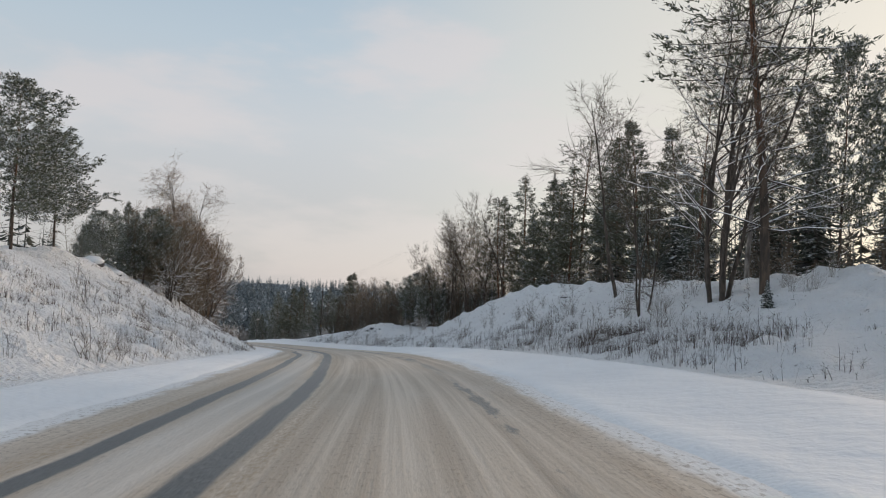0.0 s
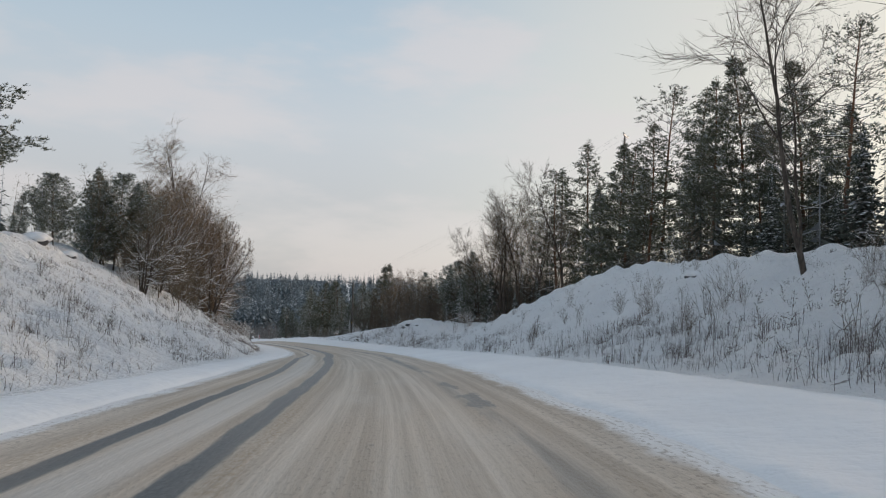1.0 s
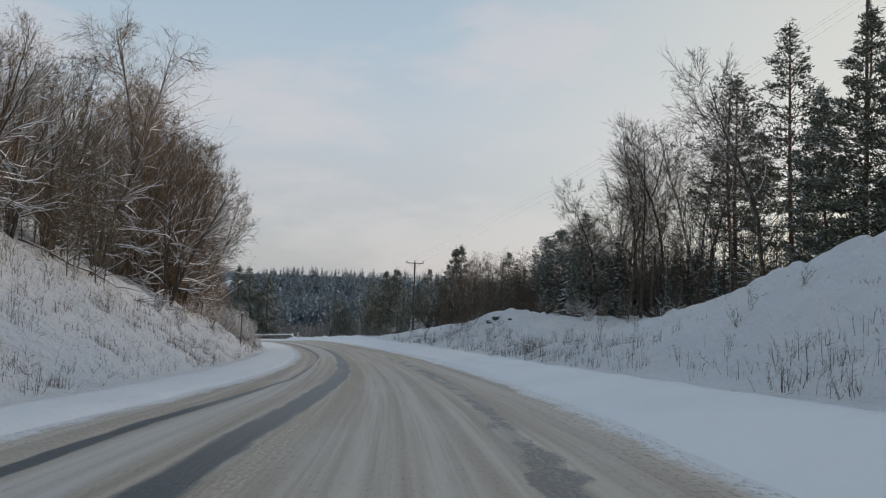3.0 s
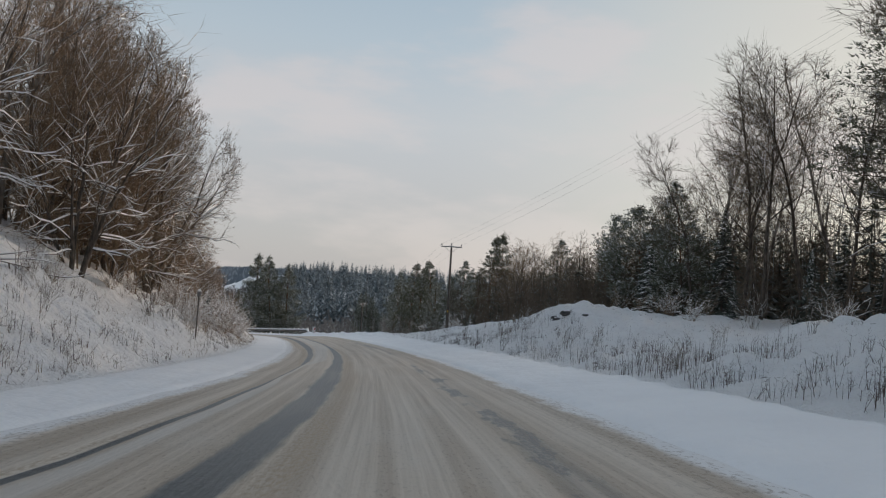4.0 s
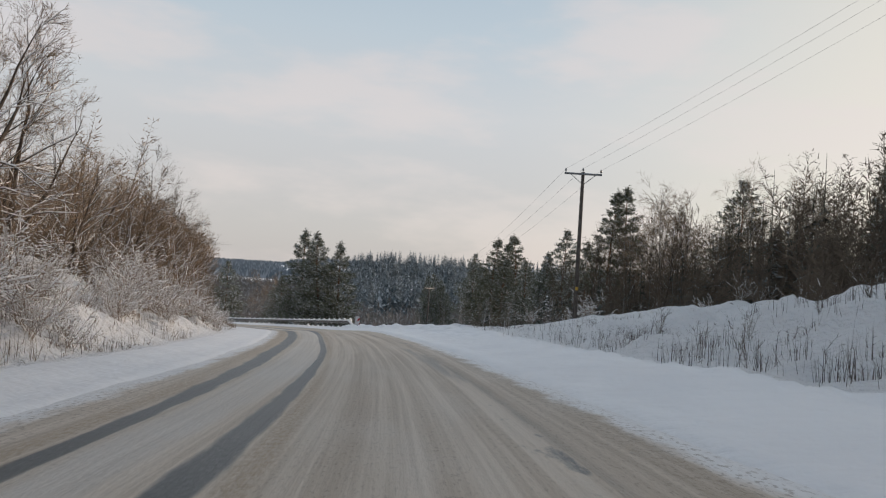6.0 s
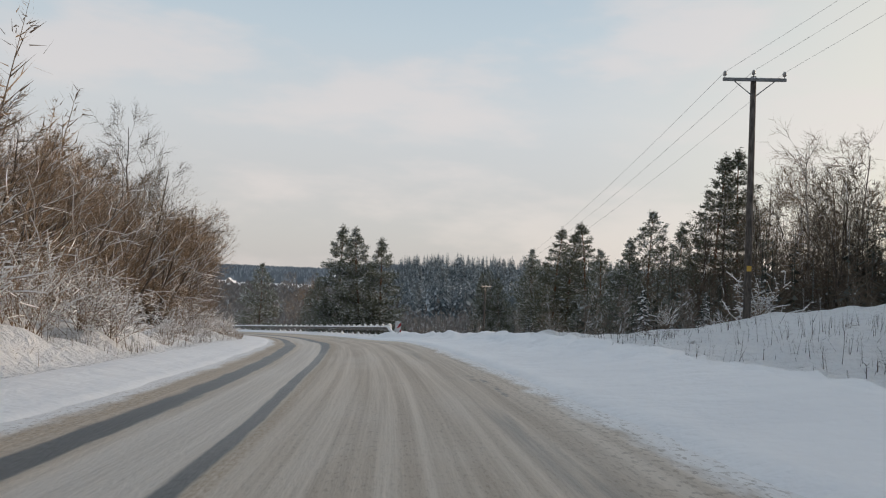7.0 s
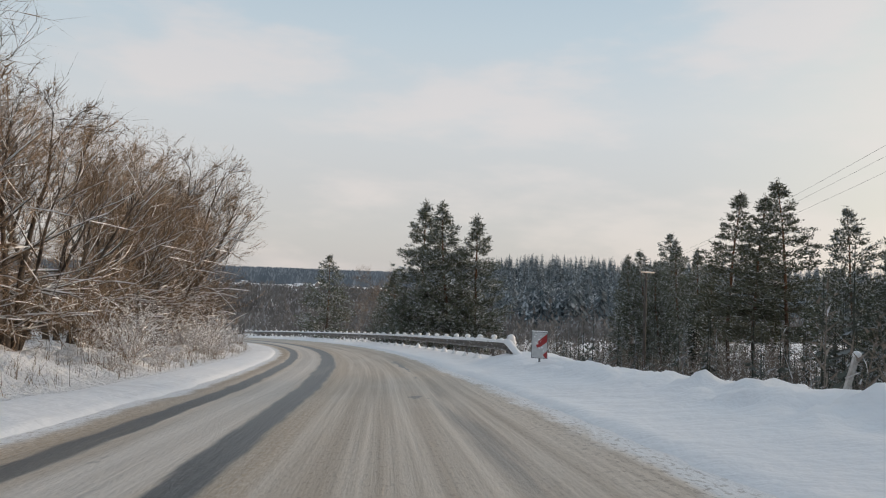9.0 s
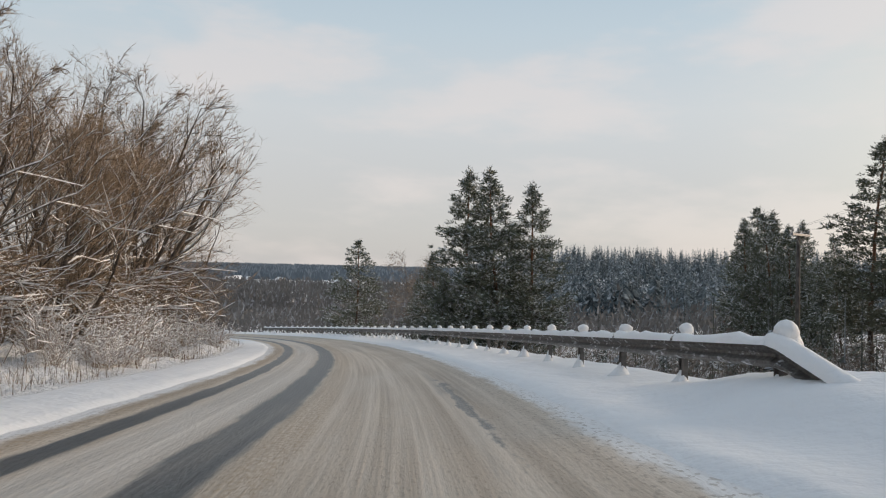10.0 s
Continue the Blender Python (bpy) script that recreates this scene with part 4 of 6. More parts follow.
def shrub(name, seed, height, stems, label, twig, load=1.0, fan=38, splay=5, side_twigs=4):
    """A leafless bush of many thin stems, with snow caught in it."""
    rnd = random.Random(seed)
    root = thing(name, label, "shrub", "leafless shrubs")
    wood, fine, snow = Geo(), Geo(), Geo()
    for k in range(stems):
        a, tilt = rnd.uniform(0, 6.28), radians(rnd.uniform(2, fan))
        d = Vector((math.cos(a) * math.sin(tilt), math.sin(a) * math.sin(tilt), math.cos(tilt)))
        p = Vector((rnd.gauss(0, 0.16) * height * 0.35, rnd.gauss(0, 0.16) * height * 0.35, -0.15))
        q, rr = grow(rnd, p, d, height * rnd.uniform(0.55, 1.1), 0.0035 + 0.0023 * height, 3, 0.03, 0.10)
        wood.tube(q, rr, 3)
        for _ in range(splay):
            p2, d2 = along_path(q, rnd.uniform(0.25, 1.0))
            q2, r2 = grow(rnd, p2, around(rnd, d2, rnd.uniform(20, 55)), height * rnd.uniform(0.15, 0.38), 0.009, 2, 0.06, 0.15)
            e2 = (q2[2] - q2[0]).cross(Vector((rnd.random(), rnd.random(), rnd.random()))).normalized() * 0.0066
            fine.quad(q2[0] - e2, q2[0] + e2, q2[1] + e2 * 0.7, q2[1] - e2 * 0.7)
            fine.tri(q2[1] - e2 * 0.7, q2[1] + e2 * 0.7, q2[2])
            if rnd.random() < 0.32 * load:
                snow.ridge(q2, [0.011] * len(q2), min(load, 1.6))
            for _ in range(side_twigs):
                p3, d3 = along_path(q2, rnd.uniform(0.1, 1.0))
                w = around(rnd, d3, rnd.uniform(20, 60)) * height * rnd.uniform(0.06, 0.16)
                s = w.cross(Vector((rnd.random(), rnd.random(), rnd.random()))).normalized() * 0.006
                fine.tri(p3 - s, p3 + s, p3 + w)
                if rnd.random() < 0.35 * load:
                    e = rnd.uniform(0.018, 0.042) * min(load, 1.5)
                    c = p3 + w * 0.6
                    snow.quad(c + Vector((e, 0, 0)), c + Vector((0, e, e * 0.6)), c - Vector((e, 0, 0)), c - Vector((0, e, -e * 0.2)))
    tagged(part("stem_clump", wood, twig, root), kind="stuff")
    tagged(part("twig_haze", fine, twig, root), kind="stuff")
    tagged(part("snow_cover", snow, SNOW, root, "white snow on the twigs"), kind="stuff")
    return root


class Stand:
    """Trees of one kind: the built ones stand first, then copies of them with other turns and sizes."""

    def __init__(self, *models, rnd=None):
        self.models = [[ob, size, False] for ob, size in models]
        self.rnd, self.next = rnd or random.Random(77), 0

    def plant(self, x, y, height, z=None, pick=None, squash=1.0, label="", turn=None):
        k = self.next % len(self.models) if pick is None else pick
        self.next += 1
        ob, size, used = self.models[k]
        f = height / size
        m = pose(x, y, ground_at(x, y) - 0.05 if z is None else z, 0, 0, self.rnd.uniform(0, 360) if turn is None else turn + self.rnd.uniform(-35, 35)) @ Matrix.Diagonal((f * squash, f * squash, f, 1))
        if used:
            got = copy_thing(ob, m @ Matrix.Diagonal((1 / ob.scale[0], 1 / ob.scale[1], 1 / ob.scale[2], 1)))
        else:
            ob.matrix_basis, self.models[k][2], got = m, True, ob
        if label:
            got["label"] = label
        return got

    def to_top(self, x, y, top, **more):
        return self.plant(x, y, top - ground_at(x, y) + 0.05, **more)

rng = random.Random(12)

PINES = Stand(
    (pine_tree("pine_tree", 1, 18.0, "tall Scots pine with dark needles and reddish trunk", 0.36, 0.16, 1, 1.1, fat=1.5, taper=0.70), 18.0),
    (pine_tree("pine_tree", 2, 18.0, "tall Scots pine with dark needles and reddish trunk", 0.30, 0.17, 1, 1.1, fat=1.5, taper=0.78), 18.0),
    (pine_tree("pine_tree", 3, 16.0, "tall Scots pine with dark needles and reddish trunk", 0.22, 0.17, 2, 1.6, fat=1.5, taper=0.78), 16.0),
    (pine_tree("pine_tree", 4, 17.0, "tall Scots pine with dark needles and reddish trunk", 0.42, 0.24, 1, 0.8, 16, 3.0, 1.3, 0.5), 17.0))
FULL_PINES = Stand(
    (pine_tree("pine_tree", 5, 14.0, "bushy Scots pine with snow on its full crown", 0.08, 0.21, 3, 2.0, 3, 2.0, 1.6, 0.90, FROST_NEEDLE), 14.0),
    (pine_tree("pine_tree", 6, 13.0, "bushy Scots pine with snow on its full crown", 0.12, 0.27, 3, 1.7, 3, 2.0, 1.55, 0.80, FROST_NEEDLE), 13.0))
LADEN_PINES = Stand(
    (pine_tree("pine_tree", 61, 12.0, "broad Scots pine with thick snow on its layered boughs", 0.25, 0.42, 4, 2.1, 3, 2.0, 1.5, 0.66, FROST_NEEDLE), 12.0))
SPRUCES = Stand(
    (spruce_tree("spruce_tree", 7, 12.0, "dark green spruce with snow on its drooping sprays"), 12.0),
    (spruce_tree("spruce_tree", 8, 10.0, "dark green spruce with snow on its drooping sprays", 0.23), 10.0))
SNOWY_SPRUCES = Stand((spruce_tree("spruce_tree", 9, 5.0, "young spruce thickly covered in snow", 0.26, 4.2), 5.0))
BROAD = Stand(
    (fan_tree("bare_tree", 21, 14.0, 6, "leafless multi-stemmed tree with snow along its limbs", DARK_BARK, TWIG_GREY, 11, 7, 5, 4, load=2.3, low=0.14, thin=0.009, stout=1.5, fan=28), 15.0),
    (fan_tree("bare_tree", 22, 13.0, 6, "leafless multi-stemmed tree with snow along its limbs", DARK_BARK, TWIG, 11, 7, 5, 5, wide=0.44, low=0.14, arch=0.14, load=2.5, thin=0.009, stout=1.5), 14.0),
    (fan_tree("bare_tree", 23, 13.0, 5, "leafless multi-stemmed tree with snow along its limbs", DARK_BARK, TWIG, 11, 7, 5, 5, wide=0.38, low=0.14, fan=26, lean=0.16, load=2.2, thin=0.009, stout=1.4), 14.0))
BACK = Stand(
    (fan_tree("bare_tree", 24, 10.0, 3, "leafless tree in the thicket with some snow", DARK_BARK, TWIG_DARK, 8, 5, 4, 4, wide=0.30, fan=20, lean=0.0, load=0.15), 10.8),
    (fan_tree("bare_tree", 25, 10.0, 3, "leafless tree in the thicket with some snow", DARK_BARK, TWIG_DARK, 8, 5, 4, 4, wide=0.34, fan=26, lean=0.0, load=0.15), 10.8))
THICKET = Stand(
    (fan_tree("bare_tree", 26, 10.0, 5, "dense leafless brown tree leaning over the verge", DARK_BARK, TWIG, 10, 6, 5, 5, wide=0.38, lean=0.16, fan=22, load=1.9, arch=0.14, stout=1.5), 10.6),
    (fan_tree("bare_tree", 27, 10.0, 5, "dense leafless brown tree leaning over the verge", DARK_BARK, TWIG, 10, 6, 5, 5, wide=0.34, lean=0.12, fan=18, load=2.0, arch=0.17, stout=1.6), 10.6))
ALDER = Stand((bare_tree("bare_tree", 28, 15.0, 7, "clump of slim leafless stems with snowy lower limbs", DARK_BARK, TWIG_DARK, 9, 5, 4, 4, 0.22, 52, load=1.5, fan=13), 15.0))
SLIM = Stand(
    (bare_tree("bare_tree", 31, 15.0, 1, "slim leafless tree with an open crown", DARK_BARK, TWIG_DARK, 17, 6, 5, 4, 0.30, 42, load=0.6), 15.0),
    (bare_tree("bare_tree", 32, 14.0, 1, "slim leafless tree with an open crown", DARK_BARK, TWIG_DARK, 15, 6, 5, 4, 0.42, 46, load=0.6), 14.0))
BIRCHES = Stand(
    (bare_tree("birch_tree", 33, 16.0, 1, "leafless birch with fine hanging twigs", BIRCH_BARK, TWIG, 20, 6, 4, 4, 0.28, 34, 0.035, 0.4), 16.0),
    (bare_tree("birch_tree", 34, 15.0, 1, "leafless birch with fine hanging twigs", BIRCH_BARK, TWIG, 20, 6, 4, 4, 0.34, 36, 0.045, 0.4), 15.0))
SCRUB = Stand(
    (shrub("shrub", 41, 3.0, 14, "leafless brown shrub with snow in its twigs", TWIG, 1.0, 38, 5, 4), 3.0),
    (shrub("shrub", 42, 2.5, 15, "leafless brown shrub with snow in its twigs", TWIG_DARK, 1.0, 45, 5, 4), 2.5),
    (shrub("shrub", 43, 4.5, 15, "tall leafless brown shrub with thin upright stems", TWIG, 0.6, 26, 6, 4), 4.5))
SNOW_SCRUB = Stand(
    (shrub("shrub", 44, 2.0, 17, "low shrub loaded with fresh snow", TWIG, 2.5, 55, 5, 4), 2.0),
    (shrub("shrub", 45, 1.4, 17, "low shrub loaded with fresh snow", TWIG, 2.5, 60, 5, 4), 1.4))
SAPLINGS = Stand(
    (shrub("shrub", 46, 1.6, 7, "thin bare saplings standing in snow", TWIG_DARK, 0.2, 14, 4, 3), 1.6),
    (shrub("shrub", 47, 1.2, 8, "thin bare saplings standing in snow", TWIG_DARK, 0.2, 24, 4, 3), 1.2))

# ---- the wood on the right-hand hill
for x, y, top in ((10.0, 120.2, 17.0), (12.6, 112.6, 19.7), (14.8, 105.4, 18.5), (17.4, 96.7, 22.2), (18.6, 92.0, 21.1), (20.4, 87.2, 20.6), (21.2, 83.1, 21.8),
                  (9.0, 117.0, 16.3), (14.0, 101.2, 17.2), (16.2, 95.4, 18.2), (24.0, 78.0, 20.0), (23.5, 70.0, 20.0), (26.0, 62.0, 18.0)):
    PINES.to_top(x, y, top)
x, y, z = spot(rng.uniform(40, 120), rng.uniform(36, 44))
PINES.plant(x, y, rng.uniform(13, 18), z)
for k in range(13):
    s, o = rng.uniform(50, 126), rng.uniform(25, 36)
    x, y, z = spot(s, o)
    SPRUCES.plant(x, y, rng.uniform(4.5, 9.5), z)
for x, y, top in ((0.7, 130.9, 12.0), (3.0, 125.0, 13.6), (4.6, 120.8, 12.6), (5.8, 117.4, 11.6), (9.2, 106.9, 15.5), (2.2, 121.3, 12.3), (1.4, 123.5, 12.9), (-3.0, 134.6, 6.2),
                  (-1.0, 129.0, 9.0), (1.5, 133.0, 10.0), (6.0, 112.0, 10.5)):
    SLIM.to_top(x, y, top)
for x, y, top in ((7.5, 123.9, 15.0), (0.6, 125.8, 11.6), (4.0, 128.0, 12.0)):
    BIRCHES.to_top(x, y, top)
FULL_PINES.to_top(-1.4, 131.2, 6.2, pick=1)
for x, y, top in ((16.0, 101.5, 14.5), (19.6, 91.0, 16.5), (22.5, 81.0, 15.5), (13.6, 109.0, 13.5), (24.5, 73.0, 15.0)):
    FULL_PINES.to_top(x, y, top, pick=0, squash=0.85)
SNOWY_SPRUCES.to_top(-4.0, 132.4, 0.9, label="broad young spruce with thick snow on its sprays")
FULL_PINES.to_top(-6.75, 148.3, 4.6, pick=0, squash=0.6, label="slim dark conifer rising above the brown wood")
LADEN_PINES.to_top(-4.0, 138.2, 4.6)
FULL_PINES.to_top(-11.7, 167.6, 3.6)
PINES.to_top(-23.9, 192.0, 5.3, pick=2)
PINES.to_top(-22.0, 192.6, 5.7, pick=2)
for x, y, top in ((-16.3, 175.1, 0.6), (-14.2, 171.3, 1.0), (-17.6, 166.0, -0.6), (-9.4, 162.6, 2.8), (-7.6, 159.2, 3.0), (-10.5, 153.0, 1.4), (-4.0, 151.7, 4.8), (-5.4, 144.5, 3.0),
                  (-2.0, 147.4, 5.6), (-12.6, 159.0, 0.6), (-20.0, 181.0, 0.4), (-22.5, 186.5, 1.6), (-25.5, 184.0, -1.6), (-1.0, 142.0, 6.0), (-17.0, 183.0, 2.5), (-19.0, 178.0, 1.4), (-15.0, 180.0, 3.0), (-20.6, 187.5, 4.0)):
    BACK.to_top(x, y, top + 0.9)
for k in range(6):
    s, o = rng.uniform(126, 160), rng.uniform(30, 42)
    x, y, z = spot(s, o)
    SLIM.plant(x, y, rng.uniform(8, 12), z)
for k in range(9):
    s, o = rng.uniform(124, 172), rng.uniform(26, 40)
    x, y, z = spot(s, o)
    SPRUCES.plant(x, y, rng.uniform(4, 9), z)
for x, y, top in ((-12.0, 163.1, 3.0), (-15.9, 170.3, 2.0), (-18.2, 174.3, 3.4), (-20.5, 194.0, 4.6), (-8.8, 157.0, 2.4), (-18.0, 186.0, 2.5)):
    BIRCHES.to_top(x, y, top)
for k in range(16):
    s, o = rng.uniform(96, 150), rng.uniform(22, 29)
    x, y, z = spot(s, o)
    (BACK if k % 2 else SPRUCES).plant(x, y, rng.uniform(2.6, 5.0), z)
# low growth along the foot of that wood
for k in range(26):
    s = rng.uniform(96, 160)
    o = rng.uniform(19.5, 25) if s < 130 else rng.uniform(18, 26)
    x, y, z = spot(s, o)
    (SCRUB if k % 6 else SNOW_SCRUB).plant(x, y, rng.uniform(1.2, 2.4), z)

# ---- close trees by the first stretch, right
PINES.plant(12.1, 28.4, 18.5, pick=3, label="old Scots pine with snowy dead lower limbs")
LADEN_PINES.plant(17.5, 33.5, 10.8, squash=0.62, label="slender Scots pine with snow on its drooping limbs")
PINES.plant(20.5, 32.0, 9.0, pick=1, squash=1.1)
ALDER.plant(10.9, 29.9, 15.0)
SLIM.plant(12.4, 33.4, 15.0, pick=0, squash=1.1)
BACK.plant(9.2, 34.5, 7.0)
SLIM.plant(10.4, 44.5, 13.0, pick=1)
SLIM.plant(13.9, 53.6, 11.0, pick=0)
BIRCHES.plant(15.5, 38.5, 15.0, pick=0)
SPRUCES.plant(16.0, 52.0, 6.4, pick=1)
SNOWY_SPRUCES.plant(10.5, 24.4, 1.05, label="small young spruce capped with snow")
for k in range(40):
    s, o = rng.uniform(20, 58), rng.uniform(9.0, 17)
    x, y, z = spot(s, o)
    SCRUB.plant(x, y, rng.uniform(0.4, 1.0) if k % 5 else 1.5, z, pick=1)
for k in range(8):
    s, o = rng.uniform(20, 60), rng.uniform(22, 40)
    x, y, z = spot(s, o)
    (SPRUCES if k % 2 else PINES).plant(x, y, rng.uniform(7, 13), z)

# ---- left bank
LADEN_PINES.to_top(-26.6, 46.6, 13.4, label="broad snow laden Scots pine with bare lower trunk")
LADEN_PINES.to_top(-27.8, 54.0, 11.8)
LADEN_PINES.to_top(-30.0, 67.0, 7.2)
LADEN_PINES.to_top(-28.8, 73.0, 8.2)
for x, y, top in ((-31.5, 76.5, 9.2), (-29.0, 71.5, 7.6), (-31.0, 64.5, 5.6), (-35.0, 82.0, 9.0), (-27.6, 75.5, 8.0), (-33.0, 72.0, 8.0)):
    FULL_PINES.to_top(x, y, top)
for x, y, top in ((-23.4, 70.0, 7.0), (-24.4, 74.8, 8.0), (-26.0, 79.0, 8.4), (-28.4, 85.0, 9.6), (-29.4, 91.0, 9.0), (-30.5, 97.0, 8.4), (-33.0, 103.0, 9.5), (-34.8, 109.5, 8.2),
                  (-33.5, 93.0, 12.0), (-36.5, 112.5, 7.2), (-27.6, 95.5, 7.6), (-29.6, 101.0, 8.4), (-31.6, 107.0, 9.2), (-35.4, 113.8, 8.8), (-34.5, 106.5, 12.0), (-36.6, 111.5, 11.0), (-36.4, 102.0, 13.5), (-38.6, 108.0, 13.0), (-39.6, 113.5, 11.5)):
    BROAD.to_top(x - 1.9, y + 0.6, top, squash=0.8, turn=15)
for x, y, top in ((-33.6, 96.5, 14.2), (-36.8, 104.2, 17.4), (-34.8, 104.8, 16.3), (-38.5, 110.0, 13.0)):
    BIRCHES.to_top(x, y, top)
for k in range(5):
    s, o = rng.uniform(84, 128), rng.uniform(-22, -15)
    x, y, z = spot(s, o)
    BACK.plant(x, y, rng.uniform(7, 11), z)
for k in range(16):
    s = rng.uniform(60, 128)
    x, y, z = spot(s, rng.uniform(-14, -9.6) - (3.5 if s < 84 else 0))
    (SCRUB if k % 2 else SNOW_SCRUB).plant(x, y, rng.uniform(0.8, 1.6), z)
SNOWY_SPRUCES.plant(*spot(120, -9.4)[:2], 1.9)
for s, o, h in ((21.0, -7.5, 0.95), (21.5, -7.2, 0.8), (28.0, -8.2, 0.8), (15.5, -8.0, 0.9), (34.0, -9.5, 0.9), (40.0, -8.6, 0.8)):
    SCRUB.plant(*spot(s, o)[:2], h, pick=1, label="small dark leafless bush on the snowy bank")
for k in range(22):
    s = rng.uniform(106, 136)
    x, y, z = spot(s, rng.uniform(-11.5, -8.2) + 0.9 * (s > 120))
    SNOW_SCRUB.plant(x, y, rng.uniform(0.9, 2.3), z)
for k in range(16):
    s = rng.uniform(124, 152)
    x, y, z = spot(s, rng.uniform(-11.0, -8.4))
    SNOW_SCRUB.plant(x, y, rng.uniform(1.6, 3.0), z, pick=0)
for k in range(14):
    s = rng.uniform(186, 214)
    x, y, z = spot(s, rng.uniform(-10.8, -8.2))
    SNOW_SCRUB.plant(x, y, rng.uniform(1.3, 2.4), z, pick=0)

# ---- thickets along the left side of the second stretch
for x, y, top in ((-40.6, 121.5, 4.0), (-42.3, 125.6, 2.6), (-43.6, 130.3, -0.4), (-45.4, 136.3, -2.0), (-46.5, 138.5, -1.7), (-47.7, 141.0, -2.2), (-49.4, 144.0, -2.2), (-54.0, 142.5, 1.4), (-57.5, 148.0, 1.3), (-57.0, 151.0, -0.4),
                  (-58.5, 157.0, -1.9), (-62.3, 166.0, -2.4), (-68.0, 172.5, -0.8), (-72.5, 179.0, -2.6), (-77.6, 186.0, -2.4), (-84.0, 192.8, 1.6), (-87.0, 197.0, 3.8), (-82.0, 190.5, -1.2), (-91.0, 201.0, 2.6), (-75.5, 184.5, -3.4), (-80.5, 187.5, -1.9),
                  (-70.5, 176.5, -2.0), (-88.5, 195.0, 0.8), (-93.5, 205.5, -1.4)):
    THICKET.to_top(x, y, top, turn=5)
SLIM.to_top(-61.6, 160.9, 4.0, pick=0, squash=0.85)
SLIM.to_top(-63.2, 163.6, 0.4, pick=1)
BIRCHES.to_top(-59.6, 158.8, 0.0)
THICKET.to_top(-59.2, 160.8, -2.2, turn=5)
THICKET.to_top(-62.4, 165.2, -2.0, turn=5)
for x, y, top in ((-99.0, 199.6, 3.8), (-96.0, 196.0, 3.2), (-93.0, 195.0, 2.6), (-75.0, 176.0, 1.0)):
    BIRCHES.to_top(x, y, top)
for k in range(8):
    s, o = rng.uniform(124, 232), rng.uniform(-20, -13)
    x, y, z = spot(s, o)
    BACK.plant(x, y, rng.uniform(6, 10.5), z)
for k in range(28):
    s = rng.uniform(122, 222)
    x, y, z = spot(s, rng.uniform(-12.5, -8.8) - 2.0 * (s < 140))
    SCRUB.plant(x, y, rng.uniform(2.0, 4.2), z)
for k in range(36):
    s = rng.uniform(132, 226)
    x, y, z = spot(s, rng.uniform(-9.8, -7.4))
    SNOW_SCRUB.plant(x, y, rng.uniform(0.8, 1.9), z)
for k in range(26):
    s = rng.uniform(176, 224)
    x, y, z = spot(s, rng.uniform(-10.4, -7.6))
    SNOW_SCRUB.plant(x, y, rng.uniform(0.7, 1.7), z)
for x, y, top in ((-127.0, 234.0, -12.0), (-122.0, 230.0, -11.5), (-133.0, 240.0, -12.6)):
    FULL_PINES.to_top(x, y, top)

# ---- trees past the guard rail, on falling ground
for x, y, top, k in ((-86.3, 242.7, 1.6, 2), (-82.8, 242.8, 1.0, 2), (-79.8, 243.6, -0.7, 2)):
    FULL_PINES.to_top(x, y, top, pick=0, squash=1.12, label="tall full-crowned Scots pine lightly dusted with snow")
for x, y, top in ((-92.0, 246.0, -8.5), (-95.5, 249.0, -10.5), (-89.5, 240.5, -11.0)):
    FULL_PINES.to_top(x, y, top)
FULL_PINES.to_top(-118.0, 264.7, -6.0, pick=1, squash=1.1)
for x, y, top in ((-41.2, 230.6, 1.7), (-43.9, 232.5, 0.4), (-46.6, 236.0, 1.2)):
    PINES.to_top(x, y, top, pick=2, squash=1.15)
for x, y, top in ((-56.3, 265.0, -2.5), (-60.5, 283.0, -0.4), (-53.0, 262.0, -4.0), (-30.4, 205.6, 1.4), (-33.8, 206.5, -2.0), (-35.8, 211.0, -3.0), (-54.3, 225.2, -6.4), (-52.6, 223.2, -6.0), (-51.0, 221.5, -7.0),
                  (-48.8, 245.5, -6.5), (-27.0, 201.0, -0.5)):
    FULL_PINES.to_top(x, y, top, squash=0.95)
SNOWY_SPRUCES.plant(-29.4, 182.5, 7.0, label="spruce beside the road thickly covered in snow")
SNOWY_SPRUCES.plant(-24.6, 176.0, 6.0)
for k in range(9):
    x, y = rng.uniform(-62, -14), rng.uniform(186, 290)
    if nearest(x, y)[1] > 34:
        SPRUCES.plant(x, y, rng.uniform(6, 12))
for k in range(20):
    s, o = rng.uniform(148, 290), rng.uniform(24, 44)
    x, y, z = spot(s, o)
    (BACK, SCRUB)[k % 2].plant(x, y, rng.uniform(2.2, 4.5), z)
for k in range(18):
    s, o = rng.uniform(146, 182), rng.uniform(10.5, 17)
    x, y, z = spot(s, o)
    SNOW_SCRUB.plant(x, y, rng.uniform(0.7, 1.4), z)
SNOW_SCRUB.plant(*spot(150, 15)[:2], 2.2)
for x, y, top in ((-104.0, 262.0, -9.0), (-107.0, 266.0, -8.0), (-101.0, 260.0, -10.0), (-110.0, 262.0, -12.0)):
    BIRCHES.to_top(x, y, top)

# ---- saplings and tall weeds on the banks
for k in range(48):
    s, o = rng.uniform(30, 132), rng.uniform(7.0, 12.5)
    x, y, z = spot(s, o)
    SAPLINGS.plant(x, y, rng.uniform(0.5, 1.3), z)
for k in range(36):
    s, o = rng.uniform(10, 122), rng.uniform(-15, -7.4)
    x, y, z = spot(s, o)
    SAPLINGS.plant(x, y, rng.uniform(0.6, 1.5), z)


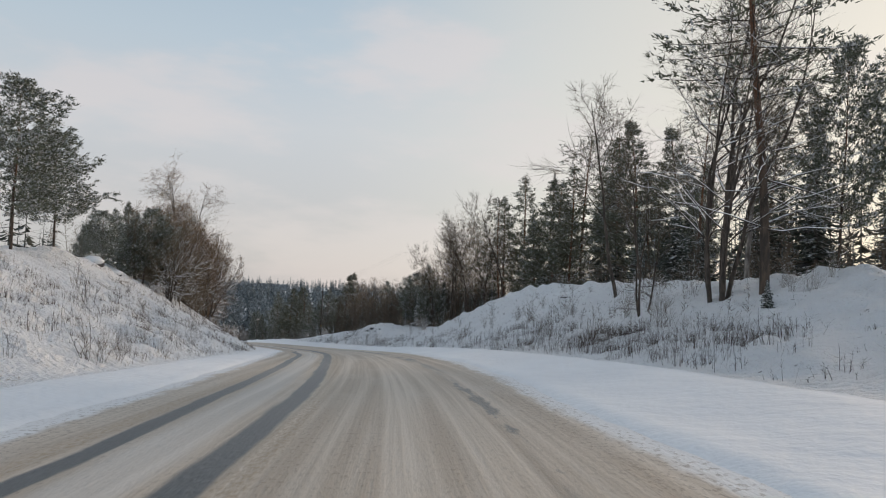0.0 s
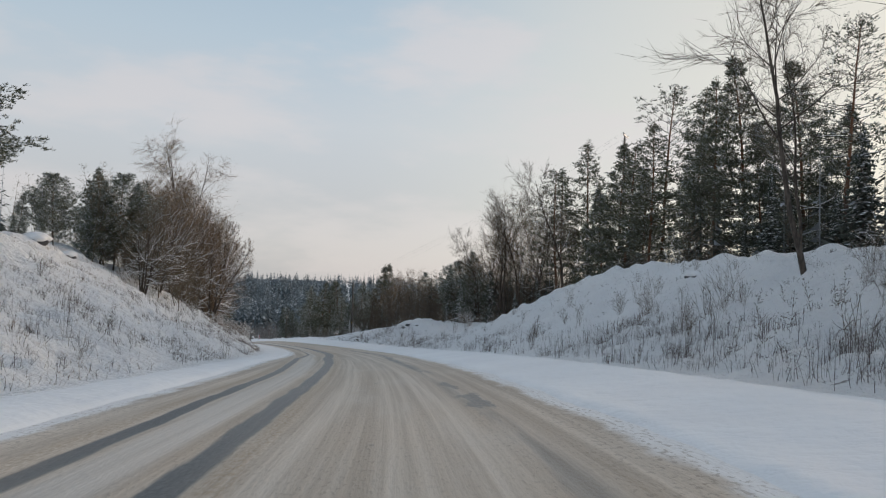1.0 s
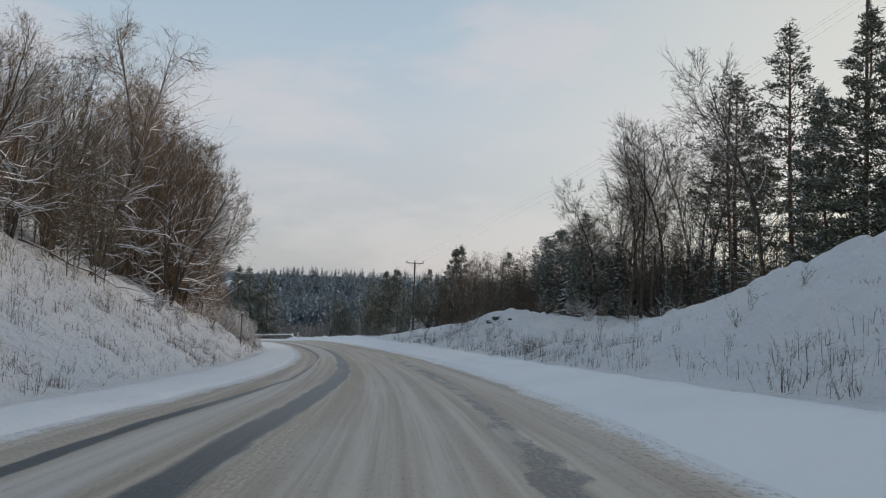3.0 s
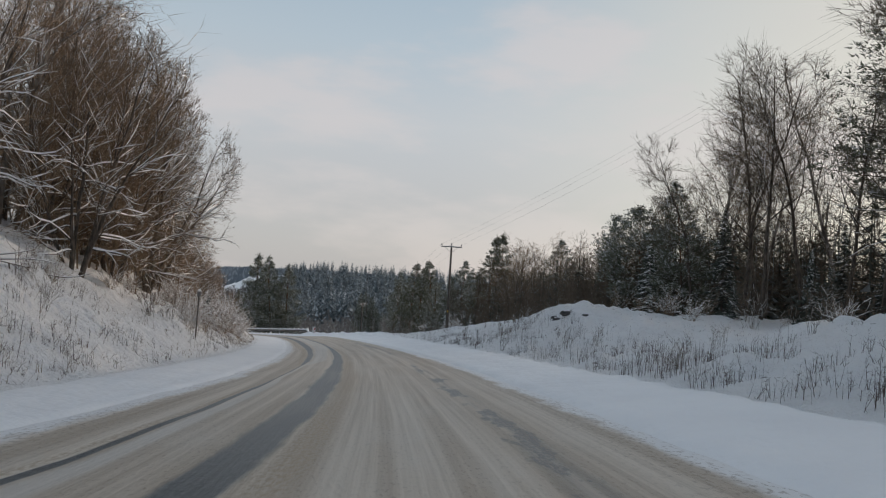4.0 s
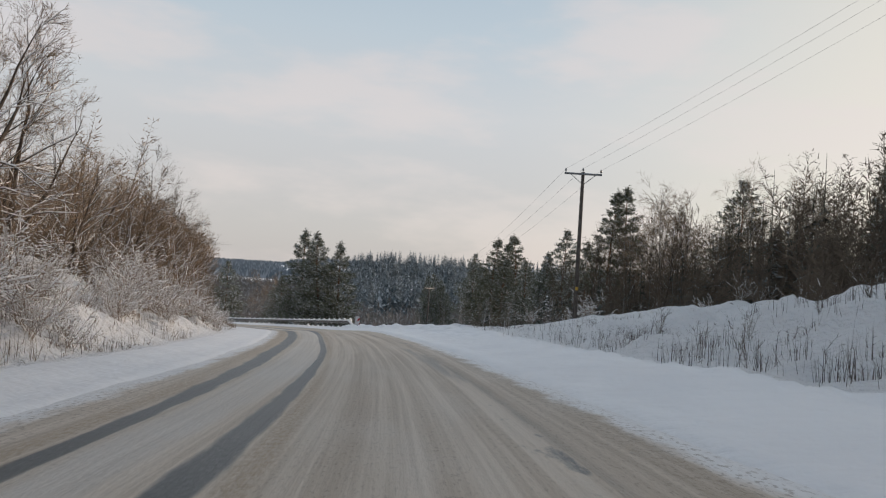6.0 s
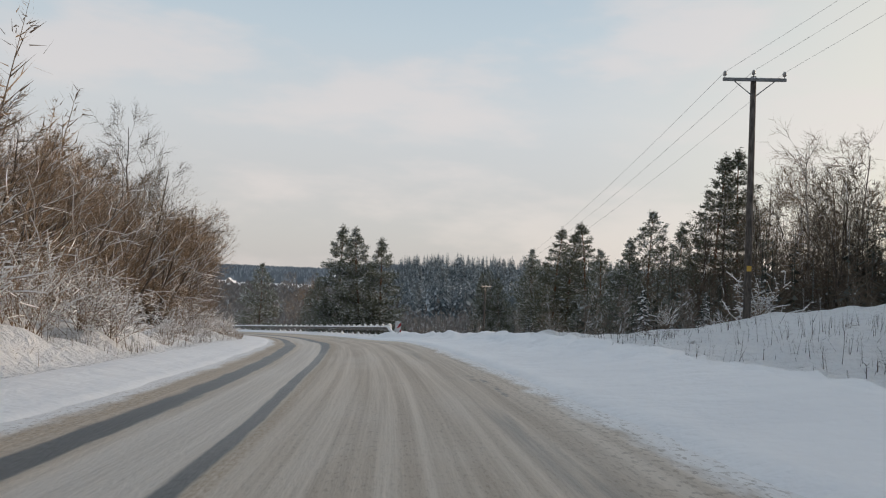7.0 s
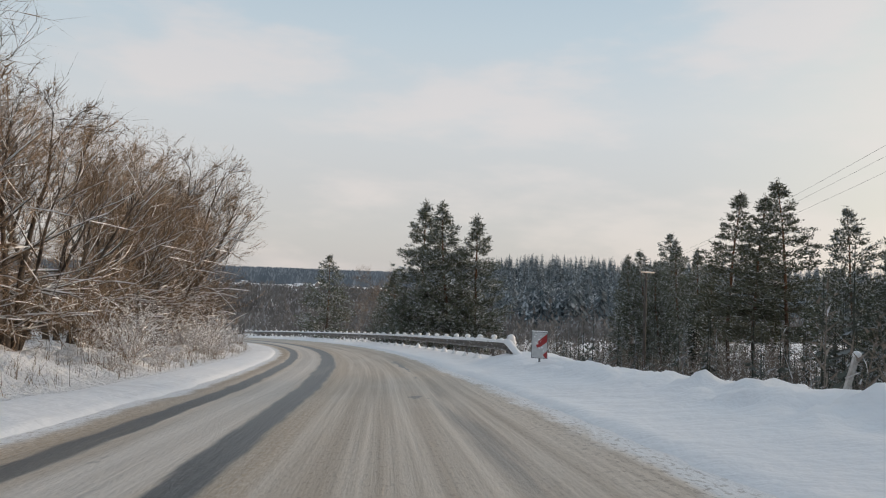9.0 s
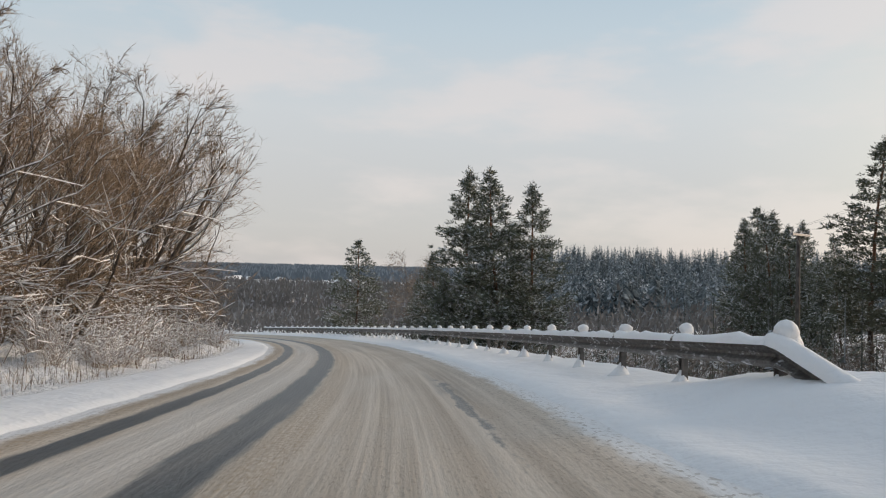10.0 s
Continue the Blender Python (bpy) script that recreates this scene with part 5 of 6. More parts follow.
def weeds(name, label, material, count, s0, s1, o0, o1, tall, seed, clump=0.5, lean=0.35, sprigs=1):
    """Dry stalks that stick out of the snow, in clumps."""
    rnd = random.Random(seed)
    g = Geo()
    made = 0
    while made < count:
        s, o = rnd.uniform(s0, s1), rnd.uniform(o0, o1)
        n = rnd.randint(4, 14)
        dense = float(ripple(np.array(s / 5.0), np.array(o / 2.5), seed))
        if dense < rnd.uniform(-0.7, 0.8):
            continue
        ss, oo = np.array([s + rnd.gauss(0, clump) for _ in range(n)]), np.array([o + rnd.gauss(0, clump) for _ in range(n)])
        oo = np.clip(oo, o0, o1)
        xs, ys = flat(ss, oo)
        zs = ground_z(ss, oo)
        for x, y, z in zip(xs, ys, zs):
            h = tall * rnd.uniform(0.3, 1.25)
            a, t = rnd.uniform(0, 6.28), rnd.gauss(0, lean)
            p = Vector((x, y, z - 0.05))
            q = p + Vector((math.cos(a) * math.sin(t), math.sin(a) * math.sin(t), abs(math.cos(t)))) * h
            w = Vector((math.cos(a + 1.3), math.sin(a + 1.3), 0)) * rnd.uniform(0.004, 0.009)
            g.tri(p - w, p + w, q)
            for _ in range(sprigs):
                m = p.lerp(q, rnd.uniform(0.3, 0.9))
                e = m + Vector((rnd.gauss(0, 0.22), rnd.gauss(0, 0.22), rnd.uniform(0.02, 0.25))) * h
                g.tri(m - w * 0.7, m + w * 0.7, e)
        made += n
    ob = new(name, g.mesh(name))
    ob.data.materials.append(material)
    tagged(ob, label, "grass", kind="stuff")


weeds("dry_grass", "dry straw coloured grass poking through the snow", STRAW, 11000, 20, 132, -20, -6.9, 0.34, 1, 0.16, 1.05, 3)
weeds("weed_stalks", "dark dry weed clumps on the grassy bank", WEED, 11000, 22, 128, -17, -7.0, 0.46, 7, 0.15, 0.75, 5)
weeds("dry_grass", "sparse dry grass on the first bank", STRAW, 1600, -5, 22, -18, -6.9, 0.30, 9, 0.14, 1.0, 3)
weeds("weed_stalks", "scattered dark weed clumps on the first bank", WEED, 1500, -5, 24, -16, -7.0, 0.34, 8, 0.12, 0.8, 4)
weeds("dry_grass", "dry grass in the snow beside the thicket", STRAW, 4500, 120, 232, -9.5, -6.8, 0.55, 2, 0.4, 0.5)
weeds("weed_stalks", "dark dry weed stalks in the snow below the bank", WEED, 4600, 8, 134, 6.7, 10.0, 0.52, 3, 0.22, 0.40, 5)
weeds("weed_stalks", "dense dark weeds at the foot of the slope", WEED, 2600, 18, 48, 7.0, 11.0, 0.52, 6, 0.3, 0.6, 7)
weeds("weed_stalks", "sparse dark stalks on the snowy slope", WEED, 6000, 0, 130, 9, 20, 0.20, 4, 0.12, 0.9, 4)
weeds("weed_stalks", "upright dark stalks on the snowy mound", WEED, 1500, 88, 124, 6.6, 12.0, 0.62, 10, 0.3, 0.22, 2)
weeds("weed_stalks", "low dark stalks along the roadside berm", WEED, 3200, 136, 225, 6.2, 12.0, 0.5, 5, 0.4, 0.3)

# ---------------- the guard rail ----------------
RAIL_O, RAIL_S0, RAIL_S1, RAIL_GAP = 4.55, 183.0, 297.0, 3.0


def beam_profile():
    """The double wave of the beam: out from the post, and up."""
    return [(0.00, -0.155), (0.02, -0.150), (0.075, -0.115), (0.080, -0.075), (0.012, -0.022), (0.012, 0.022), (0.080, 0.075), (0.075, 0.115), (0.02, 0.150), (0.00, 0.155)]


def sweep(path, outs, profile):
    """A profile carried along a path; outs: the sideways way at each point."""
    g = Geo()
    n = len(profile)
    for p, w in zip(path, outs):
        for a, b in profile:
            g.v.append(p + w * a + Vector((0, 0, b)))
    for k in range(len(path) - 1):
        for j in range(n - 1):
            i = k * n + j
            g.f.append((i, i + 1, i + 1 + n, i + n))
    return g


def rail_point(s, o, up):
    p, h = on_line(np.array([s]))
    x, y = flat(np.array([s]), np.array([o]))
    return Vector((float(x[0]), float(y[0]), float(p[0, 2]) + BANK * 4.5 + up)), Vector((-math.cos(h[0]), math.sin(h[0]), 0))


def guard_rail():
    rnd = random.Random(8)
    root = thing("guard_rail", "long steel guard rail capped with snow beside the bend", "guard rail")
    spots = [RAIL_S0 + RAIL_GAP * k for k in range(int((RAIL_S1 - RAIL_S0) / RAIL_GAP) + 1)]
    prof = beam_profile()
    back = [(a - 0.006, b) for a, b in reversed(prof)]
    top = 0.74
    for k, (a, b) in enumerate(zip(spots, spots[1:])):
        ways = [rail_point(s, RAIL_O, top) for s in np.linspace(a, b + 0.08, 5)]
        g = sweep([p for p, _ in ways], [w for _, w in ways], prof + back + prof[:1])
        part("rail_beam", g, RAIL, root)
        # snow along the top of this beam
        snow = Geo()
        fine = [rail_point(s, RAIL_O, top + 0.14) for s in np.linspace(a, b, 11)]
        ring = 7
        for p, w in fine:
            hgt, wid = rnd.uniform(0.10, 0.17), rnd.uniform(0.11, 0.15)
            for j in range(ring):
                c = math.pi * j / (ring - 1)
                snow.v.append(p + w * (0.03 + wid * math.cos(c)) + Vector((0, 0, -0.02 + hgt * math.sin(c))))
        for i in range(len(fine) - 1):
            for j in range(ring - 1):
                q = i * ring + j
                snow.f.append((q, q + ring, q + ring + 1, q + 1))
        part("snow_strip", snow, SNOW, root, "snow lying along the beam", smooth=True)
    for s in spots:
        p, w = rail_point(s, RAIL_O + 0.10, 0.0)
        turn = math.degrees(math.atan2(w.y, w.x))
        g = Geo()
        g.box(pose(p.x, p.y, p.z + 0.30, 0, 0, turn), 0.012, 0.14, 1.35)
        g.box(pose(p.x, p.y, p.z + 0.30, 0, 0, turn) @ pose(0.05, 0.066, 0), 0.10, 0.010, 1.35)
        g.box(pose(p.x, p.y, p.z + 0.30, 0, 0, turn) @ pose(0.05, -0.066, 0), 0.10, 0.010, 1.35)
        post = part("post", g, POST, root)
        cap = Geo()
        cap.blob(p + Vector((0, 0, 1.05)), rnd.uniform(0.12, 0.16), rnd.uniform(0.12, 0.16), rnd.uniform(0.09, 0.12), rnd)
        part("snow_cap", cap, SNOW, post, "rounded cap of snow", smooth=True)
        foot = Geo()
        ks = [0.0, 0.25, 0.5, 0.75, 1.0]
        wide, tall = rnd.uniform(0.16, 0.30), rnd.uniform(0.34, 0.52)
        foot.tube([p + Vector((0, 0, 0.02 + tall * q)) + w * (0.10 - 0.04 * q) for q in ks], [wide * (1 - 0.86 * q) ** 1.5 + 0.03 for q in ks], 9, True)
        part("snow_drift", foot, SNOW, post, smooth=True)
    # the first beam bends outwards and down into the snow
    ways = [rail_point(RAIL_S0 + 0.05 - u, RAIL_O + 0.16 * u, top - 0.40 * max(u - 0.12, 0)) for u in np.linspace(0, 1.6, 7)]
    end = sweep([p for p, _ in ways], [w for _, w in ways], prof + back + prof[:1])
    part("end_beam", end, RAIL, root, "end beam bent down into the snow")
    snow = Geo()
    for p, w in ways:
        for j in range(7):
            c = math.pi * j / 6
            snow.v.append(p + w * (0.03 + 0.14 * math.cos(c)) + Vector((0, 0, 0.13 + 0.15 * math.sin(c))))
    for i in range(len(ways) - 1):
        for j in range(6):
            q = i * 7 + j
            snow.f.append((q, q + 7, q + 8, q + 1))
    part("snow_strip", snow, SNOW, root, smooth=True)
    big = Geo()
    p, w = rail_point(RAIL_S0, RAIL_O + 0.12, 0)
    big.blob(p + Vector((0, 0, 1.03)), 0.14, 0.16, 0.15, rnd, 6, 11)
    big.blob(p + Vector((0, 0, 0.80)) - w * 0.05, 0.15, 0.16, 0.3, rnd)
    part("snow_cap", big, SNOW, root, "large ball of snow on the end post", smooth=True)


guard_rail()


# ---------------- sign, marker posts, stakes ----------------
def hazard_sign():
    """A white panel with red slanting bands on a post, scabbed with snow."""
    x, y, z0 = -46.2, 171.55, -11.62
    root = thing("hazard_marker_sign", "white roadside panel with red diagonal stripes and clinging snow", "road sign")
    face = 8.0
    m = pose(x, y, z0, 0, 0, face)
    wide, tall = 0.46, 0.76
    panel = Geo()
    panel.box(m @ pose(0, 0, tall / 2), wide, 0.018, tall)
    body = part("panel", panel, SIGN_WHITE, root)
    rim = Geo()
    for cx, cz, w, h in ((0, 0, wide + 0.02, 0.016), (0, tall, wide + 0.02, 0.016), (-wide / 2, tall / 2, 0.016, tall), (wide / 2, tall / 2, 0.016, tall)):
        rim.box(m @ pose(cx, 0, cz), w, 0.03, h)
    part("rim", rim, GREY_STEEL, root)

    def red(points):
        g = Geo()
        n = len(points)
        g.v = [m @ Vector((px - wide / 2, -0.0135, pz)) for px, pz in points] + [m @ Vector((px - wide / 2, -0.009, pz)) for px, pz in points]
        g.f = [tuple(range(n)), tuple(reversed(range(n, 2 * n)))] + [(i, i + n, (i + 1) % n + n, (i + 1) % n) for i in range(n)]
        part("stripe", g, SIGN_RED, body, "red diagonal stripe")

    red([(0.455, 0.49), (0.455, 0.73), (0.20, 0.50), (0.13, 0.36), (0.16, 0.30), (0.28, 0.345)])
    red([(0.455, 0.01), (0.455, 0.22), (0.34, 0.10), (0.41, 0.01)])
    post = Geo()
    post.tube([Vector((x, y, z0 - 1.0)), Vector((x, y, z0 + 0.5))], [0.03, 0.03], 8, True)
    post.v = [v + (m.to_3x3() @ Vector((0, 0.045, 0))) for v in post.v]
    part("post", post, GREY_STEEL, root)
    rnd = random.Random(3)
    for k in range(12):
        px, pz = rnd.uniform(0.04, wide - 0.06), rnd.uniform(0.12, tall - 0.05)
        patch = Geo()
        patch.blob(m @ Vector((px - wide / 2, -0.014, pz)), rnd.uniform(0.010, 0.035), 0.006, rnd.uniform(0.010, 0.03), rnd, 4, 7, 0.4)
        part("snow_patch", patch, SNOW, body, smooth=True)
    ridge = Geo()
    for k in range(8):
        c = m @ Vector((k * wide / 7 - wide / 2, 0, tall + 0.008))
        w = m.to_3x3() @ Vector((0, 0.022, 0))
        ridge.v += [c - w, c - w * 0.6 + Vector((0, 0, rnd.uniform(0.02, 0.035))), c + w * 0.6 + Vector((0, 0, rnd.uniform(0.02, 0.035))), c + w]
    for k in range(7):
        for j in range(3):
            q = 4 * k + j
            ridge.f.append((q, q + 1, q + 5, q + 4))
    part("snow_ridge", ridge, SNOW, root, "snow along the panel's top edge", smooth=True)


hazard_sign()


def marker_post():
    x, y, z = spot(104.9, -7.8)
    root = thing("marker_post", "thin dark roadside marker post with a snowy tip", "post")
    g = Geo()
    g.tube([Vector((x, y, z - 0.4)), Vector((x + 0.03, y, z + 1.9))], [0.035, 0.035], 8, True)
    part("pole", g, POST, root)
    t = Geo()
    t.box(pose(x + 0.03, y, z + 1.93), 0.16, 0.06, 0.24)
    part("plate", t, GREY_STEEL, root)
    c = Geo()
    c.blob(Vector((x + 0.03, y, z + 2.09)), 0.10, 0.06, 0.06, random.Random(2))
    part("snow_cap", c, SNOW, root, smooth=True)


def leaning_stake():
    x, y, z = -38.6, 165.9, ground_at(-38.6, 165.9)
    root = thing("stake", "leaning white painted stake stuck in the berm", "stake")
    g = Geo()
    m = pose(x, y, z + 0.45, 0, 16, 30)
    g.box(m @ pose(0, 0, 0.15), 0.09, 0.08, 2.2)
    part("shaft", g, STAKE_WHITE, root)
    c = Geo()
    top = m @ Vector((0, 0, 1.27))
    c.blob(top, 0.08, 0.08, 0.07, random.Random(5))
    part("snow_cap", c, SNOW, root, smooth=True)


marker_post()
leaning_stake()


# ---------------- overhead line ----------------
def utility_pole(x, y, top, heading, base=None, label="weathered wooden utility pole with a steel crossarm"):
    """A pole, its crossarm with braces, and three insulators. Returns the wires' places."""
    z = ground_at(x, y) if base is None else base
    root = thing("utility_pole", label, "utility pole", "overhead line")
    g = Geo()
    g.tube([Vector((x, y, z - 1.0)), Vector((x, y, z + 0.4 * (top - z))), Vector((x, y, top))], [0.145, 0.125, 0.10], 12, True)
    part("shaft", g, WOOD, root, smooth=True)
    m = pose(x, y, top, 0, 0, heading)
    arm = Geo()
    arm.box(m @ pose(0, -0.12, -0.14), 2.25, 0.09, 0.11)
    cross = part("crossarm", arm, GREY_STEEL, root)
    snow = Geo()
    rnd = random.Random(4)
    n = 12
    for k in range(n + 1):
        c = m @ Vector((-1.08 + 2.16 * k / n, -0.12, -0.09))
        w = (m.to_3x3() @ Vector((0, 0.055, 0)))
        snow.v += [c - w, c + Vector((0, 0, rnd.uniform(0.012, 0.035))), c + w]
    for k in range(n):
        q = 3 * k
        snow.f += [(q, q + 1, q + 4, q + 3), (q + 1, q + 2, q + 5, q + 4)]
    part("arm_snow", snow, SNOW, cross)
    for sgn in (-1, 1):
        b = Geo()
        b.tube([m @ Vector((0.72 * sgn, -0.12, -0.20)), m @ Vector((0.08 * sgn, -0.12, -0.72))], [0.018, 0.018], 6, True)
        part("brace", b, GREY_STEEL, root)
    ends = []
    for ox in (-1.06, 0.0, 1.06):
        oz = -0.085 if ox else 0.0
        pin = Geo()
        pin.tube([m @ Vector((ox, -0.12 if ox else 0, oz)), m @ Vector((ox, -0.12 if ox else 0, oz + 0.12))], [0.014, 0.014], 6, True)
        pin_ob = part("pin", pin, GREY_STEEL, root)
        ins = Geo()
        hs, rs = [0.08, 0.10, 0.14, 0.15, 0.20, 0.23, 0.26], [0.05, 0.075, 0.065, 0.07, 0.06, 0.05, 0.02]
        ins.tube([m @ Vector((ox, -0.12 if ox else 0, oz + q)) for q in hs], rs, 10, True)
        part("insulator", ins, CERAMIC, pin_ob, smooth=True)
        ends.append(m @ Vector((ox, -0.12 if ox else 0, oz + 0.22)))
    return root, ends


line_turn = math.degrees(math.atan2(149.0 - 107.5, -23.3 - 15.6)) - 90 + 22
root0, ends0 = utility_pole(15.6, 107.5, 19.0, line_turn, label="tall wooden utility pole among the pines")
root1, ends1 = utility_pole(-23.3, 149.0, 0.62, 14.0, label="wooden utility pole with a yellow tag and snowy crossarm")
root2, ends2 = utility_pole(-50.6, 210.4, -8.4, 72.0, label="wooden utility pole past the guard rail")
tag_g = Geo()
tag_g.box(pose(-23.27, 148.865, ground_at(-23.3, 149.0) + 1.9, 0, 0, 12), 0.16, 0.02, 0.2)
part("tag", tag_g, YELLOW, root1, "small yellow tag")


def wire(a, b, sag):
    root = tagged(new("power_line"), "thin overhead power line between the poles", "cable", "overhead line")
    g = Geo()
    n = 22
    pts = [a.lerp(b, k / n) - Vector((0, 0, 4 * sag * (k / n) * (1 - k / n))) for k in range(n + 1)]
    g.tube(pts, [0.006] * (n + 1), 4)
    part("cable", g, WIRE, root)


for a, b in zip(ends0, ends1):
    wire(a, b, 1.0)
for a, b in zip(ends1, ends2):
    wire(a, b, 1.1)


# ---------------- fallen tree ----------------
def fallen_tree():
    rnd = random.Random(15)
    root = thing("fallen_tree", "fallen bare tree lying down the snowy bank", "tree")
    g, snow = Geo(), Geo()
    pts = [Vector(spot(84 + 13 * k / 7, -14.3 + 3.0 * k / 7 + rnd.gauss(0, 0.2))) + Vector((0, 0, 0.22 + 0.12 * math.sin(0.9 * k))) for k in range(8)]
    radii = [0.042 - 0.004 * k for k in range(8)]
    g.tube(pts, radii, 7, True)
    snow.ridge(pts, radii, 1.3)
    part("trunk", g, DARK_BARK, root, smooth=True)
    limbs = Geo()
    for k in range(34):
        p, d = along_path(pts, rnd.uniform(0.1, 1.0))
        q, rr = grow(rnd, p, around(rnd, d, rnd.uniform(30, 70)), rnd.uniform(0.6, 2.0), 0.03, 4, 0.02, 0.15)
        limbs.tube(q, rr, 3)
        snow.ridge(q, rr, 1.2)
    tagged(part("limb_frame", limbs, DARK_BARK, root), kind="stuff")
    tagged(part("snow_cover", snow, SNOW, root, "snow on the trunk and limbs"), kind="stuff")


fallen_tree()


# ---------------- stones ----------------
def boulder(seed, x, y, r, label, cover=1.0):
    rnd = random.Random(seed)
    z = ground_at(x, y)
    root = thing("boulder", label, "rock")
    g = Geo()
    g.blob(Vector((0, 0, 0)), r, r * 0.8, r * 0.6, rnd, 7, 10, 0.25)
    part("rock", g, ROCK, root)
    s = Geo()
    s.blob(Vector((0, 0, r * (0.30 if cover == 1 else 0.40))), r * 1.08 * cover, r * 0.9 * cover, r * 0.46 * cover, rnd, 6, 10, 0.12)
    part("snow_cover", s, SNOW, root, smooth=True)
    root.matrix_basis = pose(x, y, z + r * (0.05 if cover < 1 else -0.12), 0, 0, rnd.uniform(0, 360))


for k, (x, y, r) in enumerate(((-10.25, 115.1, 0.34), (-10.75, 115.05, 0.30), (-9.08, 114.95, 0.22), (-10.95, 115.8, 0.26), (-30.0, 65.0, 0.9), (-29.0, 63.4, 0.7), (-31.3, 66.5, 0.8), (-28.4, 66.0, 0.6), (8.6, 52.6, 0.35))):
    boulder(60 + k, x, y, r, "dark rock half buried under snow", 0.62 if k < 4 else 1.0)


# ---------------- far woods, village ----------------
def far_forest():
    rnd = random.Random(90)
    verts, faces = [], []
    for k in range(1800):
        a, b = 400 + 400 * rnd.random() ** 1.3, 72 + 380 * rnd.random() ** 1.2
        x, y = (-0.47 * a + 0.88 * b) / 0.9953, (0.88 * a + 0.47 * b) / 0.9953
        z = float(valley(np.array(x), np.array(y)))
        h = rnd.uniform(13, 21.5)
        w = h * rnd.uniform(0.17, 0.25)
        n = len(verts)
        verts += [(x, y, z + h)] + [(x + 0.08 * w * math.cos(j * 2.1), y + 0.08 * w * math.sin(j * 2.1), z) for j in range(3)]
        faces += [(n, n + 1 + j, n + 1 + (j + 1) % 3) for j in range(3)]
        for j in range(130):
            v = rnd.random() ** 0.8
            c = rnd.random() * 6.28
            r = w * (1.06 - v) ** 0.8 * rnd.uniform(0.6, 1.2)
            zt = z + h * (0.05 + 0.95 * v)
            zb = zt - r * rnd.uniform(0.35, 0.9)
            f = rnd.uniform(0.12, 0.28)
            n = len(verts)
            verts += [(x, y, zt), (x + r * math.cos(c - f), y + r * math.sin(c - f), zb), (x + r * math.cos(c + f), y + r * math.sin(c + f), zb)]
            faces.append((n, n + 1, n + 2))
    m = bpy.data.meshes.new("spruce_forest")
    m.from_pydata(verts, [], faces)
    ob = new("spruce_forest", m)
    m.materials.append(HAZED_SPRUCE)
    tagged(ob, "distant frosted spruce forest on the valley slope, haze painted into its needles", "forest", kind="stuff")


def back_wood(name, label, count, s0, s1, o0, o1, h0, h1, seed):
    """The dense dark wood behind the front trees."""
    rnd = random.Random(seed)
    g = Geo()
    for k in range(count):
        x, y, z = spot(rnd.uniform(s0, s1), rnd.uniform(o0, o1))
        h = rnd.uniform(h0, h1)
        w = h * rnd.uniform(0.13, 0.2)
        g.tube([Vector((x, y, z - 0.3)), Vector((x, y, z + h))], [0.009 * h, 0.01], 3)
        for j in range(64):
            v = rnd.random() ** 1.25
            c = rnd.random() * 6.28
            r = w * (1.05 - v) * rnd.uniform(0.6, 1.2)
            top = Vector((x, y, z + h * (0.08 + 0.92 * v)))
            e = Vector((math.cos(c), math.sin(c), 0))
            f = Vector((-e.y, e.x, 0)) * r * rnd.uniform(0.18, 0.34)
            tip = top + e * r - Vector((0, 0, r * rnd.uniform(0.1, 0.6)))
            g.tri(top, tip - f, tip + f)
    ob = new(name, g.mesh(name))
    ob.data.materials.append(BACK_NEEDLE)
    tagged(ob, label, "forest", kind="stuff")


def brush_wood(name, label, count, s0, s1, o0, o1, h0, h1, seed, material, tris=150, thin=0.014):
    """A dense stand of thin leafless stems and twigs, too fine to pick apart."""
    rnd = random.Random(seed)
    g = Geo()
    for k in range(count):
        x, y, z = spot(rnd.uniform(s0, s1), rnd.uniform(o0, o1))
        h = rnd.uniform(h0, h1)
        lean = Vector((rnd.gauss(0, 0.14), rnd.gauss(0, 0.14), 1))
        p0 = Vector((x, y, z - 0.2))
        g.tube([p0, p0 + lean * h * 0.5, p0 + lean * h], [0.0055 * h, 0.0038 * h, 0.004], 3)
        for j in range(tris):
            v = rnd.uniform(0.08, 1.0)
            p = p0 + lean * h * v
            c = rnd.random() * 6.28
            far = h * 0.30 * (1.15 - v) * rnd.uniform(0.5, 1.2)
            way = Vector((math.cos(c), math.sin(c), rnd.uniform(0.2, 1.5))).normalized()
            if j % 3:
                p = p + way * far * rnd.uniform(0.3, 0.9)
                way = around(rnd, way, rnd.uniform(15, 60))
                far *= 0.6
            w = way.cross(Vector((rnd.random(), rnd.random(), rnd.random()))).normalized() * thin * rnd.uniform(0.7, 1.5)
            g.tri(p - w, p + w, p + way * far)
    ob = new(name, g.mesh(name))
    ob.data.materials.append(material)
    tagged(ob, label, "trees", kind="stuff")


brush_wood("brush_wood", "dense brown leafless wood behind the snowy mound", 330, 118, 186, 26, 46, 7.0, 12.0, 104, TWIG_DARK, 190, 0.026)
brush_wood("brush_wood", "olive brown leafless thicket on the bank", 46, 76, 92, -19, -12.5, 5.5, 8.8, 119, TWIG_GREY, 230, 0.017)
brush_wood("brush_wood", "dense brown leafless thicket behind the bank", 60, 90, 130, -30, -17, 5, 9, 105, TWIG_GREY, 130, 0.016)
brush_wood("brush_wood", "tall warm brown thicket of thin stems on the bank", 62, 102, 124, -20, -12.5, 8.0, 12.0, 120, TWIG, 230, 0.015)
brush_wood("brush_wood", "warm brown leafless stems at the edge of the thicket", 30, 104, 117, -14.5, -11.5, 6.5, 9.5, 122, TWIG, 260, 0.012)
